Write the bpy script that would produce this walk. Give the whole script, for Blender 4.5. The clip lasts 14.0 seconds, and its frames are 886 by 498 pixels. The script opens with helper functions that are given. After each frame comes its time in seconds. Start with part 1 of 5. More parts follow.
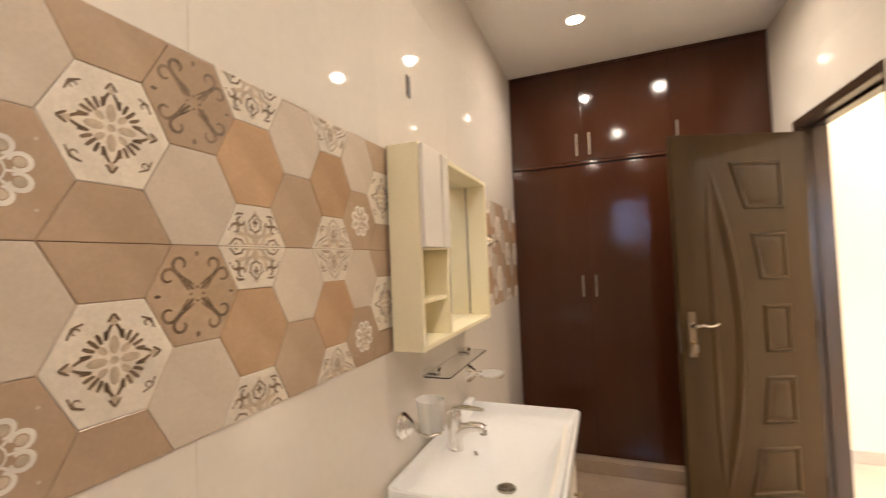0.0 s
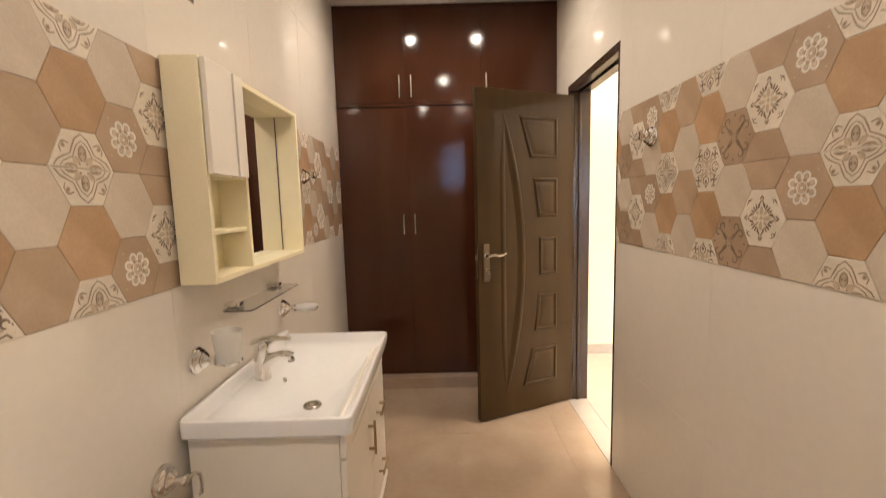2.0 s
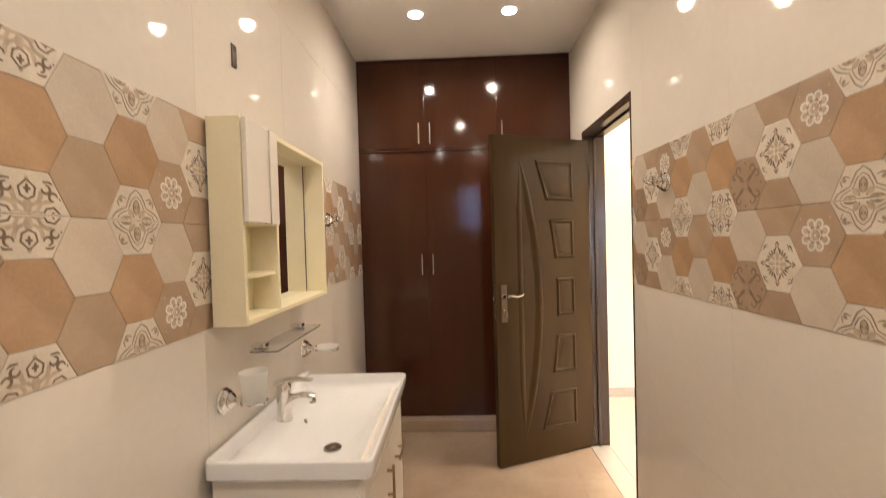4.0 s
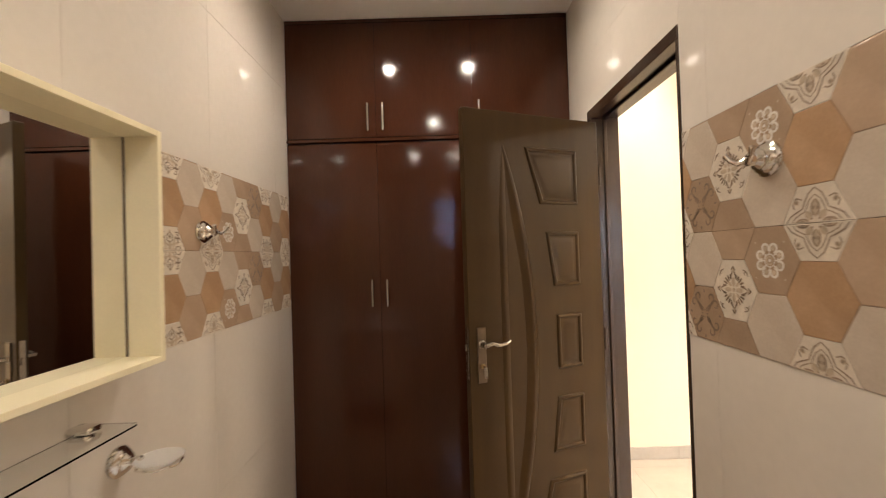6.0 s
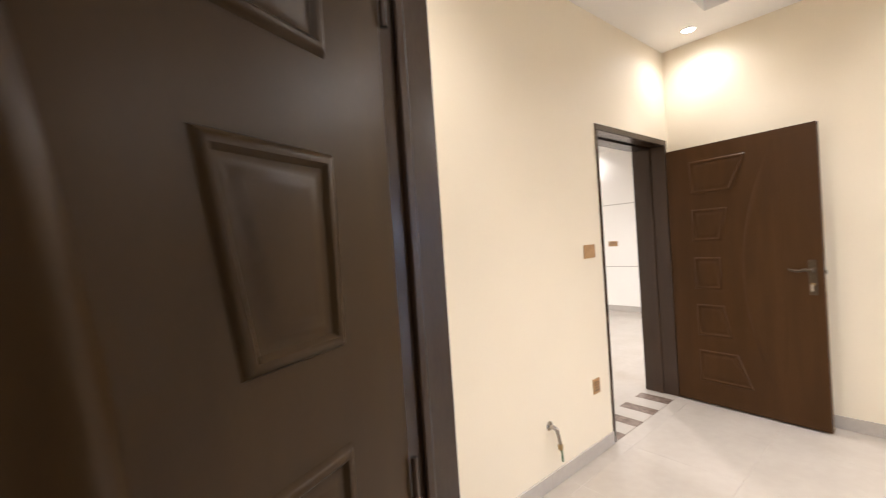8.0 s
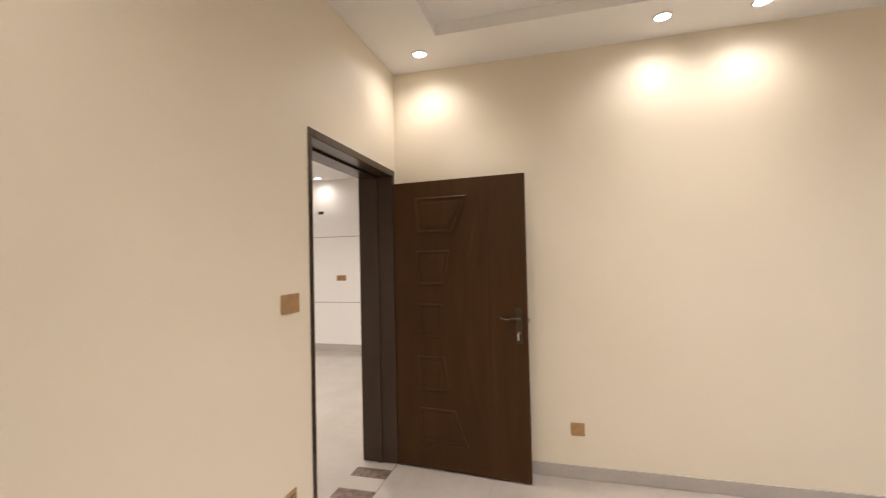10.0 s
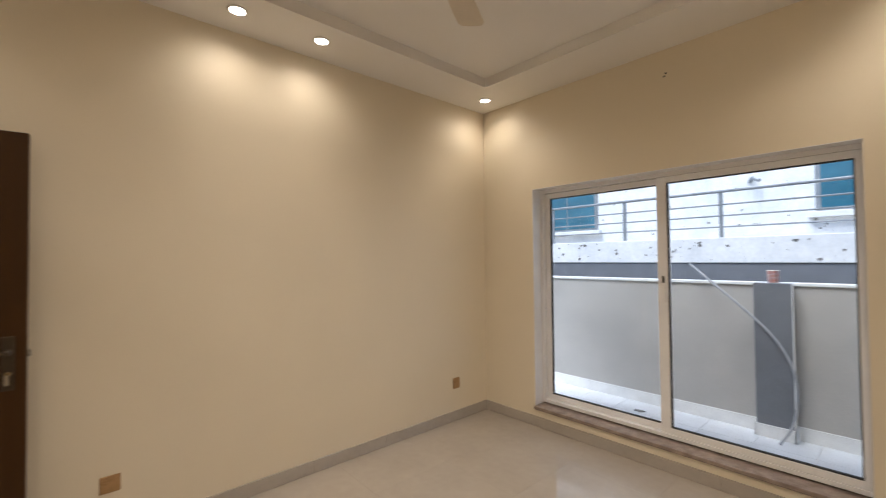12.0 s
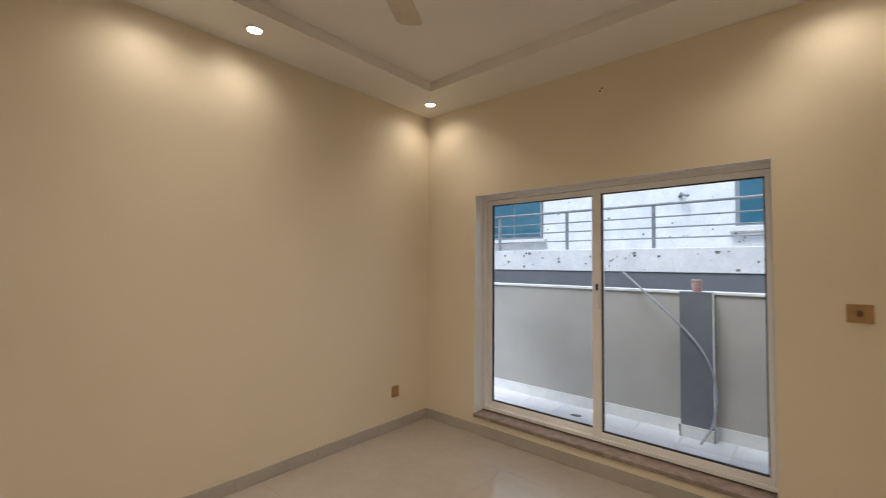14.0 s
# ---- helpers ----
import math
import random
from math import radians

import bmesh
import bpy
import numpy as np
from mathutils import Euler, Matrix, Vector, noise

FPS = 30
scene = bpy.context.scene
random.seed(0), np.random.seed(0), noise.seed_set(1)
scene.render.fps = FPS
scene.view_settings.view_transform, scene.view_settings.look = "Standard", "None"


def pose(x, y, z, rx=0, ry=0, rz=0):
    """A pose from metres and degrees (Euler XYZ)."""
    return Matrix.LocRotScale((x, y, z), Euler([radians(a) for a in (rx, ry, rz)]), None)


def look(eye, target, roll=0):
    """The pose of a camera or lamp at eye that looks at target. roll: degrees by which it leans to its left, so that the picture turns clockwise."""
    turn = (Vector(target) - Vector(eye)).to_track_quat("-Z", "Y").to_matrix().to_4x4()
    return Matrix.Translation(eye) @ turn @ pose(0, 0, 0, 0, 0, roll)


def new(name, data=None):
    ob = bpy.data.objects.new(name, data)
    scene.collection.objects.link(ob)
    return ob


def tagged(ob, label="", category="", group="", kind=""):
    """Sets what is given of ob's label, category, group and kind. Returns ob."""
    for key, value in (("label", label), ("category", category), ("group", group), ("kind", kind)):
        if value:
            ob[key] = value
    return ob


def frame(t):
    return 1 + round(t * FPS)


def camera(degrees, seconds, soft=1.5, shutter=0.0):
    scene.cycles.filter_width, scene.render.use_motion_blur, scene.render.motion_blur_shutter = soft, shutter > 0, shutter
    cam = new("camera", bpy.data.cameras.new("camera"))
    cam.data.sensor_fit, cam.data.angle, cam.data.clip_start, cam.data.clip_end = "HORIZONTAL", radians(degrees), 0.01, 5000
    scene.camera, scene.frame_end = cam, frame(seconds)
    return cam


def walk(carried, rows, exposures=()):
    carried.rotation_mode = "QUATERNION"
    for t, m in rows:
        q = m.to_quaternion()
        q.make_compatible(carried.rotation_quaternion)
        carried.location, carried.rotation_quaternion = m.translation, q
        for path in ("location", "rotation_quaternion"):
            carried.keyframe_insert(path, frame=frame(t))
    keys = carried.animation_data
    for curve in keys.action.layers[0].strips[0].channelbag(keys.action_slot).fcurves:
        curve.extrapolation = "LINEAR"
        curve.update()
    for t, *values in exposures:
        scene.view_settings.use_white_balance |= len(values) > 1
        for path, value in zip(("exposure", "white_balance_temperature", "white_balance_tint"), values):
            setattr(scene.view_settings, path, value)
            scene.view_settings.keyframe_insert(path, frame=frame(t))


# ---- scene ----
cam = camera(93.6, 14.0, soft=1.1, shutter=0.3)
PATH = [
    (0, (0.599, 0.435, 1.438), (-0.12, 2.3, 1.504), -2.3),
    (0.5, (0.75, 0.352, 1.444), (0.522, 2.338, 1.507), -2.6),
    (1, (0.792, 0.356, 1.442), (0.776, 2.355, 1.495), -2.9),
    (1.5, (0.733, 0.392, 1.434), (0.76, 2.391, 1.481), -2.2),
    (2, (0.734, 0.392, 1.394), (0.738, 2.38, 1.17), -1.5),
    (2.5, (0.745, 0.378, 1.337), (0.722, 2.304, 0.796), -1.1),
    (3, (0.743, 0.369, 1.307), (0.691, 2.234, 0.586), -1.0),
    (3.5, (0.737, 0.359, 1.347), (0.68, 2.304, 0.883), -1.6),
    (4, (0.723, 0.347, 1.418), (0.655, 2.346, 1.376), -1.6),
    (4.2, (0.708, 0.354, 1.446), (0.651, 2.353, 1.482), -1.7),
    (6.3, (0.876, 1.397, 1.441), (0.907, 3.397, 1.463), -1.8),
    (6.5, (0.902, 1.557, 1.441), (1.009, 3.554, 1.453), -2.2),
    (6.6, (0.937, 1.628, 1.431), (1.063, 3.624, 1.446), -2.3),
    (7, (1.077, 1.957, 1.47), (1.291, 3.945, 1.427), -3.2),
    (7.5, (1.123, 2.304, 1.417), (1.849, 4.167, 1.432), -3.5),
    (7.8, (1.179, 2.501, 1.443), (2.285, 4.168, 1.416), -3.7),
    (8, (1.244, 2.597, 1.407), (2.53, 4.129, 1.377), -3.9),
    (8.2, (1.318, 2.662, 1.424), (2.725, 4.083, 1.374), -4.1),
    (10.3, (2.139, 2.902, 1.474), (4.12, 3.175, 1.527), -1.3),
    (10.5, (2.186, 2.891, 1.471), (4.183, 2.971, 1.521), -1.4),
    (11, (2.243, 2.916, 1.436), (4.184, 2.44, 1.512), -1.3),
    (11.5, (2.258, 2.974, 1.431), (4.016, 2.023, 1.497), -1.3),
    (12, (2.227, 2.94, 1.451), (3.712, 1.602, 1.495), -0.6),
    (12.5, (2.187, 2.884, 1.439), (3.427, 1.315, 1.49), -0.7),
    (13, (2.07, 2.816, 1.448), (3.249, 1.203, 1.512), -0.3),
    (13.5, (2.037, 2.77, 1.453), (3.226, 1.164, 1.515), 0.6),
    (14, (2.206, 2.832, 1.445), (3.529, 1.334, 1.517), 0.4),
]
EXPOSURES = [(0, 3.38, 6500, 10), (2.0, 3.25, 6550, 10), (4.2, 3.32, 6500, 10), (6.3, 2.85, 6400, 10), (7.2, 2.38, 5850, 10), (8.2, 2.08, 5450, 10), (10.3, 1.38, 5850, 11.5), (12.0, 0.68, 6400, 10.5), (14.0, 0.40, 6550, 9.5)]
walk(cam, [(t, look(eye, target, roll)) for t, eye, target, roll in PATH], EXPOSURES)

# ---- light ----
world = bpy.data.worlds.new("sky")
scene.world = world
world.use_nodes = True
wn = world.node_tree
sky = wn.nodes.new("ShaderNodeTexSky")
sky.sky_type = "NISHITA"
sky.sun_disc = False
sky.sun_elevation = radians(64)
sky.sun_rotation = radians(17)
wn.links.new(sky.outputs[0], wn.nodes["Background"].inputs[0])
wn.nodes["Background"].inputs[1].default_value = 0.15
sun = new("sun", bpy.data.lights.new("sun", "SUN"))
sun.data.energy, sun.data.angle, sun.data.color = 3.0, radians(30), (0.90, 0.95, 1.0)
sun.matrix_world = look((1.2, 3.7, 8.0), (0, 0, 0))

WARM = (1.0, 0.86, 0.715)
BATH_POWER, ROOM_POWER, ROOM_FILL, LOUNGE_FILL = 2.9, 5.4, 18.5, 66.0


# ---- materials ----
def mat(name, colour, rough=0.5, metal=0.0, vary=0.06, scale=6.0, fine=90.0, bump=0.0, coat=0.0, spec=0.5, tint=None, stretch=(1, 1, 1), per_object=0.0, rough_vary=0.0):
    """A plain procedural surface: base colour varied at two scales, bump and gloss."""
    m = bpy.data.materials.new(name)
    m.use_nodes = True
    nt = m.node_tree
    b = nt.nodes["Principled BSDF"]
    b.inputs["Roughness"].default_value = rough
    b.inputs["Metallic"].default_value = metal
    b.inputs["Specular IOR Level"].default_value = spec
    b.inputs["Coat Weight"].default_value = coat
    b.inputs["Coat Roughness"].default_value = 0.05
    tc = nt.nodes.new("ShaderNodeTexCoord")
    mp = nt.nodes.new("ShaderNodeMapping")
    mp.inputs["Scale"].default_value = stretch
    nt.links.new(tc.outputs["Object"], mp.inputs[0])
    n1 = nt.nodes.new("ShaderNodeTexNoise")
    n1.inputs["Scale"].default_value, n1.inputs["Detail"].default_value = scale, 4
    n2 = nt.nodes.new("ShaderNodeTexNoise")
    n2.inputs["Scale"].default_value, n2.inputs["Detail"].default_value = fine, 3
    for n in (n1, n2):
        nt.links.new(mp.outputs[0], n.inputs["Vector"])
    tint = tint or tuple(c * (1 - 2.2 * vary) for c in colour)
    ramp = nt.nodes.new("ShaderNodeValToRGB")
    ramp.color_ramp.elements[0].position, ramp.color_ramp.elements[1].position = 0.35, 0.65
    ramp.color_ramp.elements[0].color = (*tint, 1)
    ramp.color_ramp.elements[1].color = (*colour, 1)
    nt.links.new(n1.outputs[0], ramp.inputs[0])
    hsv = nt.nodes.new("ShaderNodeHueSaturation")
    mr = nt.nodes.new("ShaderNodeMapRange")
    mr.inputs[1].default_value, mr.inputs[2].default_value = 0.3, 0.7
    mr.inputs[3].default_value, mr.inputs[4].default_value = 1 - vary, 1 + vary
    nt.links.new(n2.outputs[0], mr.inputs[0])
    nt.links.new(ramp.outputs[0], hsv.inputs["Color"])
    if per_object:
        oi = nt.nodes.new("ShaderNodeObjectInfo")
        ma = nt.nodes.new("ShaderNodeMapRange")
        ma.inputs[3].default_value, ma.inputs[4].default_value = 1 - per_object, 1 + per_object
        nt.links.new(oi.outputs["Random"], ma.inputs[0])
        mu = nt.nodes.new("ShaderNodeMath")
        mu.operation = "MULTIPLY"
        nt.links.new(mr.outputs[0], mu.inputs[0])
        nt.links.new(ma.outputs[0], mu.inputs[1])
        nt.links.new(mu.outputs[0], hsv.inputs["Value"])
    else:
        nt.links.new(mr.outputs[0], hsv.inputs["Value"])
    nt.links.new(hsv.outputs[0], b.inputs["Base Color"])
    if rough_vary:
        rr = nt.nodes.new("ShaderNodeMapRange")
        rr.inputs[1].default_value, rr.inputs[2].default_value = 0.3, 0.7
        rr.inputs[3].default_value, rr.inputs[4].default_value = max(0.02, rough - rough_vary), rough + rough_vary
        nt.links.new(n1.outputs[0], rr.inputs[0])
        nt.links.new(rr.outputs[0], b.inputs["Roughness"])
    if bump:
        bp = nt.nodes.new("ShaderNodeBump")
        bp.inputs["Strength"].default_value, bp.inputs["Distance"].default_value = bump, 0.002
        nt.links.new(n2.outputs[0], bp.inputs["Height"])
        nt.links.new(bp.outputs[0], b.inputs["Normal"])
    return m


def glow(name, colour, strength):
    m = bpy.data.materials.new(name)
    m.use_nodes = True
    b = m.node_tree.nodes["Principled BSDF"]
    b.inputs["Base Color"].default_value = (*colour, 1)
    b.inputs["Emission Color"].default_value = (*colour, 1)
    b.inputs["Emission Strength"].default_value = strength
    return m


def glass(name, colour=(1, 1, 1), rough=0.0, ior=1.45, clear=1.0):
    m = bpy.data.materials.new(name)
    m.use_nodes = True
    b = m.node_tree.nodes["Principled BSDF"]
    b.inputs["Base Color"].default_value = (*colour, 1)
    b.inputs["Transmission Weight"].default_value = clear
    b.inputs["Roughness"].default_value, b.inputs["IOR"].default_value = rough, ior
    return m


M_WALLTILE = mat("glazed_cream_tile", (0.74, 0.68, 0.60), 0.035, vary=0.015, scale=2.2, fine=40, spec=0.5, per_object=0.012, rough_vary=0.01)
M_GROUT = mat("grout", (0.70, 0.64, 0.56), 0.9, bump=0.2)
M_BEIGE = mat("beige_glaze", (0.575, 0.49, 0.395), 0.24, vary=0.04, scale=7, fine=160, bump=0.08, per_object=0.06, tint=(0.52, 0.435, 0.345))
M_TAUPE = mat("taupe_glaze", (0.45, 0.325, 0.225), 0.26, vary=0.04, scale=7, fine=160, bump=0.08, per_object=0.08, tint=(0.385, 0.27, 0.18))
M_ORANGE = mat("terracotta_glaze", (0.47, 0.305, 0.18), 0.26, vary=0.05, scale=7, fine=160, bump=0.08, per_object=0.08, tint=(0.39, 0.24, 0.135))
M_WHITEGLAZE = mat("ivory_glaze", (0.72, 0.64, 0.53), 0.28, vary=0.05, scale=20, fine=200, bump=0.08)
M_INK = mat("dark_brown_ink", (0.22, 0.145, 0.09), 0.4, vary=0.15, scale=40)
M_INKGREY = mat("grey_brown_ink", (0.32, 0.23, 0.16), 0.4, vary=0.12, scale=40)
M_INKWHITE = mat("white_ink", (0.73, 0.68, 0.61), 0.35, vary=0.05, scale=40)
M_INKTAN = mat("tan_ink", (0.56, 0.45, 0.33), 0.4, vary=0.1, scale=40)
M_BATHFLOOR = mat("polished_beige_porcelain", (0.385, 0.29, 0.21), 0.055, vary=0.035, scale=5, fine=30, tint=(0.345, 0.25, 0.178), per_object=0.02, rough_vary=0.03)
M_ROOMFLOOR = mat("polished_grey_porcelain", (0.43, 0.385, 0.335), 0.05, vary=0.025, scale=3, fine=18, tint=(0.40, 0.357, 0.308), per_object=0.01, rough_vary=0.02)
M_SKIRT = mat("grey_porcelain_skirting", (0.47, 0.43, 0.385), 0.2, vary=0.03, scale=4, fine=30)
M_PAINT = mat("cream_emulsion", (0.82, 0.735, 0.582), 0.55, vary=0.012, scale=1.6, fine=220, bump=0.06)
M_LOUNGE = mat("white_emulsion", (0.82, 0.79, 0.74), 0.6, vary=0.012, scale=1.6, fine=220, bump=0.06)
M_CEIL = mat("white_ceiling_paint", (0.86, 0.84, 0.81), 0.7, vary=0.01, scale=1.5, fine=200, bump=0.04)
M_WARD = mat("polished_mahogany", (0.059, 0.0185, 0.0088), 0.10, vary=0.06, scale=2.2, fine=60, tint=(0.049, 0.0155, 0.0078), stretch=(3, 3, 0.35), spec=0.42, rough_vary=0.03)
M_WARDDARK = mat("dark_joint", (0.028, 0.012, 0.008), 0.4)
M_DOOR = mat("olive_brown_door_paint", (0.053, 0.0300, 0.0104), 0.34, spec=0.20, vary=0.06, scale=3, fine=120, stretch=(4, 4, 0.5), bump=0.05, tint=(0.044, 0.0238, 0.0084))
M_DOOR2 = mat("dark_brown_door_paint", (0.064, 0.030, 0.0095), 0.42, spec=0.16, vary=0.08, scale=3, fine=120, stretch=(4, 4, 0.5), bump=0.05)
M_FRAME = mat("dark_brown_frame_paint", (0.050, 0.028, 0.0155), 0.26, vary=0.07, scale=4, fine=120, stretch=(3, 3, 0.4), bump=0.04)
M_CHROME = mat("chrome", (0.82, 0.80, 0.77), 0.09, 1.0, vary=0.02)
M_STEEL = mat("brushed_nickel", (0.44, 0.40, 0.35), 0.26, 1.0, vary=0.04, fine=200)
M_DIMMETAL = mat("dull_bronze_metal", (0.21, 0.165, 0.125), 0.30, 1.0, vary=0.06)
M_DARKBRONZE = mat("dark_bronze_metal", (0.10, 0.08, 0.06), 0.38, 1.0, vary=0.06)
M_BRASS = mat("antique_brass", (0.42, 0.31, 0.16), 0.3, 1.0, vary=0.05)
M_CERAMIC = mat("white_ceramic", (0.83, 0.82, 0.81), 0.035, vary=0.012, scale=3, spec=0.5)
M_PVC = mat("cream_laminate", (0.89, 0.81, 0.57), 0.35, vary=0.02, scale=5, fine=150)
M_PVCWHITE = mat("white_laminate", (0.84, 0.785, 0.70), 0.28, vary=0.015, scale=5, fine=150)
M_MIRROR = mat("mirror_silver", (0.90, 0.90, 0.89), 0.01, 1.0, vary=0.0)
M_SHELFGLASS = glass("shelf_glass", (0.97, 0.99, 0.98))
M_FROST = glass("frosted_clear_glass", (0.93, 0.92, 0.90), 0.45, 1.15, 0.72)
M_FROSTPANE = glass("frosted_window_glass", (0.42, 0.50, 0.66), 0.35)
M_PANE = glass("window_pane", (0.96, 0.98, 1.0), 0.0, 1.12)
M_WINFRAME = mat("white_pvc_frame", (0.90, 0.90, 0.91), 0.25, vary=0.02, scale=6, fine=150)
M_GASKET = mat("black_rubber", (0.03, 0.03, 0.03), 0.6)
M_MARBLE = mat("brown_marble_sill", (0.33, 0.265, 0.225), 0.16, vary=0.10, scale=16, fine=70, tint=(0.24, 0.185, 0.155))
M_STRIP = mat("dark_brown_marble_strip", (0.20, 0.15, 0.12), 0.15, vary=0.14, scale=20, fine=80, tint=(0.12, 0.085, 0.065))
M_PLATE = mat("tan_plastic_plate", (0.45, 0.27, 0.12), 0.5, vary=0.08, scale=30, fine=160, bump=0.1)
M_PLATEDARK = mat("dark_plastic_insert", (0.16, 0.09, 0.045), 0.4)
M_BLACK = mat("black_plastic", (0.02, 0.02, 0.02), 0.5)
M_LAMP = glow("lamp_lens", (1.0, 0.88, 0.74), 12.0)
M_LAMPRIM = mat("white_lamp_ring", (0.8, 0.78, 0.74), 0.35)
M_FAN = mat("cream_fan_enamel", (0.66, 0.58, 0.47), 0.3, vary=0.03)
M_FANMETAL = mat("bronze_fan_metal", (0.42, 0.33, 0.22), 0.3, 0.7)
M_TERRACE = mat("white_terrace_tile", (0.70, 0.71, 0.72), 0.4, vary=0.05, scale=4, fine=60, per_object=0.04)
M_PARAPET = mat("grey_painted_plaster", (0.44, 0.42, 0.39), 0.75, vary=0.05, scale=2, fine=90, bump=0.2)
M_COLUMN = mat("slate_grey_paint", (0.17, 0.18, 0.20), 0.6, vary=0.06, scale=4, fine=90, bump=0.2)
M_CAP = mat("white_marble_cap", (0.78, 0.78, 0.77), 0.4, vary=0.05, scale=8)
M_PLASTER = mat("rough_white_plaster", (0.83, 0.83, 0.83), 0.85, vary=0.05, scale=3.5, fine=25, bump=0.4, tint=(0.72, 0.73, 0.74))
M_SMUDGE = mat("bare_cement_chips", (0.26, 0.25, 0.24), 0.95, vary=0.2, scale=20)
M_RAILPAINT = mat("grey_metal_rail", (0.30, 0.32, 0.34), 0.45, 0.3, vary=0.1, scale=8)
M_BLUEGLASS = mat("blue_tinted_window", (0.035, 0.15, 0.22), 0.06, vary=0.1, scale=3)
M_GROUND = mat("bare_ground", (0.24, 0.21, 0.17), 0.95, vary=0.15, scale=0.6, fine=6, bump=0.3)
M_HOSE = mat("white_flexible_conduit", (0.36, 0.37, 0.39), 0.5, vary=0.05, scale=20)
M_JAR = mat("pink_paper_cup", (0.42, 0.15, 0.13), 0.5, vary=0.2, scale=45, tint=(0.55, 0.42, 0.40))
M_STICKER = mat("orange_sticker", (0.62, 0.30, 0.06), 0.5, vary=0.15, scale=80)
M_PAPER = mat("white_paper_label", (0.7, 0.66, 0.6), 0.6, vary=0.08, scale=80)


# ---- mesh helpers ----
def thing(name, label, category, group="", m=None, kind=""):
    ob = new(name)
    ob.empty_display_size = 0.1
    if m is not None:
        ob.matrix_world = m
    return tagged(ob, label, category, group, kind)


def finish(bm, name, material, smooth=False):
    bmesh.ops.recalc_face_normals(bm, faces=bm.faces)
    me = bpy.data.meshes.new(name)
    bm.to_mesh(me)
    bm.free()
    me.materials.append(material)
    if smooth:
        for p in me.polygons:
            p.use_smooth = True
        me.set_sharp_from_angle(angle=radians(38))
    return me


def part(name, bm, material, parent=None, label="", smooth=False):
    ob = new(name, finish(bm, name, material, smooth))
    if parent is not None:
        ob.parent = parent
    return tagged(ob, label)


def structure(name, bm, material, label, category, smooth=False):
    return tagged(part(name, bm, material, None, "", smooth), label, category, kind="structure")


def box(bm, x0, x1, y0, y1, z0, z1, bevel=0.0, seg=2):
    r = bmesh.ops.create_cube(bm, size=1.0)
    vs = r["verts"]
    for v in vs:
        v.co = Vector(((x0 + x1) / 2 + v.co.x * (x1 - x0), (y0 + y1) / 2 + v.co.y * (y1 - y0), (z0 + z1) / 2 + v.co.z * (z1 - z0)))
    if bevel:
        es = list({e for v in vs for e in v.link_edges})
        bmesh.ops.bevel(bm, geom=es, offset=bevel, segments=seg, profile=0.5, affect="EDGES")
    return bm


def boxes(*dims, bevel=0.0):
    bm = bmesh.new()
    for d in dims:
        box(bm, *d, bevel=bevel)
    return bm


def lathe(bm, profile, m=None, n=28):
    """Turns (radius, height) pairs round the z axis."""
    m = m or Matrix()
    rings = []
    for r, z in profile:
        if r < 1e-5:
            rings.append([bm.verts.new(m @ Vector((0, 0, z)))])
        else:
            rings.append([bm.verts.new(m @ Vector((r * math.cos(2 * math.pi * i / n), r * math.sin(2 * math.pi * i / n), z))) for i in range(n)])
    for a, b in zip(rings, rings[1:]):
        for i in range(n):
            j = (i + 1) % n
            f = [a[i % len(a)], a[j % len(a)], b[j % len(b)], b[i % len(b)]]
            f = [v for k, v in enumerate(f) if v not in f[:k]]
            if len(f) > 2:
                bm.faces.new(f)
    return bm


def tube(bm, pts, radius, n=10, closed=False):
    """A round bar along points; radius may be one number or one for each point."""
    pts = [Vector(p) for p in pts]
    rs = radius if isinstance(radius, (list, tuple)) else [radius] * len(pts)
    rings = []
    up = Vector((0.13, 0.31, 0.94)).normalized()
    for i, p in enumerate(pts):
        a = pts[max(0, i - 1)]
        b = pts[min(len(pts) - 1, i + 1)]
        t = (b - a).normalized()
        s = t.cross(up)
        if s.length < 0.1:
            s = t.cross(Vector((1, 0, 0)))
        s.normalize()
        u = s.cross(t)
        rings.append([bm.verts.new(p + rs[i] * (math.cos(2 * math.pi * k / n) * s + math.sin(2 * math.pi * k / n) * u)) for k in range(n)])
    for a, b in zip(rings, rings[1:]):
        for k in range(n):
            bm.faces.new([a[k], a[(k + 1) % n], b[(k + 1) % n], b[k]])
    for ring in (rings[0], rings[-1]):
        bm.faces.new(ring)
    return bm


def prism(bm, outline, d0, d1, axis="z"):
    """Extrudes a flat outline from d0 to d1 along an axis: z (x, y), x (y, z) or y (x, z)."""
    def at(p, d):
        return Vector((p[0], p[1], d)) if axis == "z" else Vector((d, p[0], p[1])) if axis == "x" else Vector((p[0], d, p[1]))
    a = [bm.verts.new(at(p, d0)) for p in outline]
    b = [bm.verts.new(at(p, d1)) for p in outline]
    bm.faces.new(a)
    bm.faces.new(b)
    n = len(outline)
    for i in range(n):
        bm.faces.new([a[i], a[(i + 1) % n], b[(i + 1) % n], b[i]])
    return bm


def rounded(x0, x1, y0, y1, r, n=6):
    out = []
    for cx, cy, a0 in ((x1 - r, y1 - r, 0), (x0 + r, y1 - r, 90), (x0 + r, y0 + r, 180), (x1 - r, y0 + r, 270)):
        for i in range(n + 1):
            a = radians(a0 + 90 * i / n)
            out.append((cx + r * math.cos(a), cy + r * math.sin(a)))
    return out


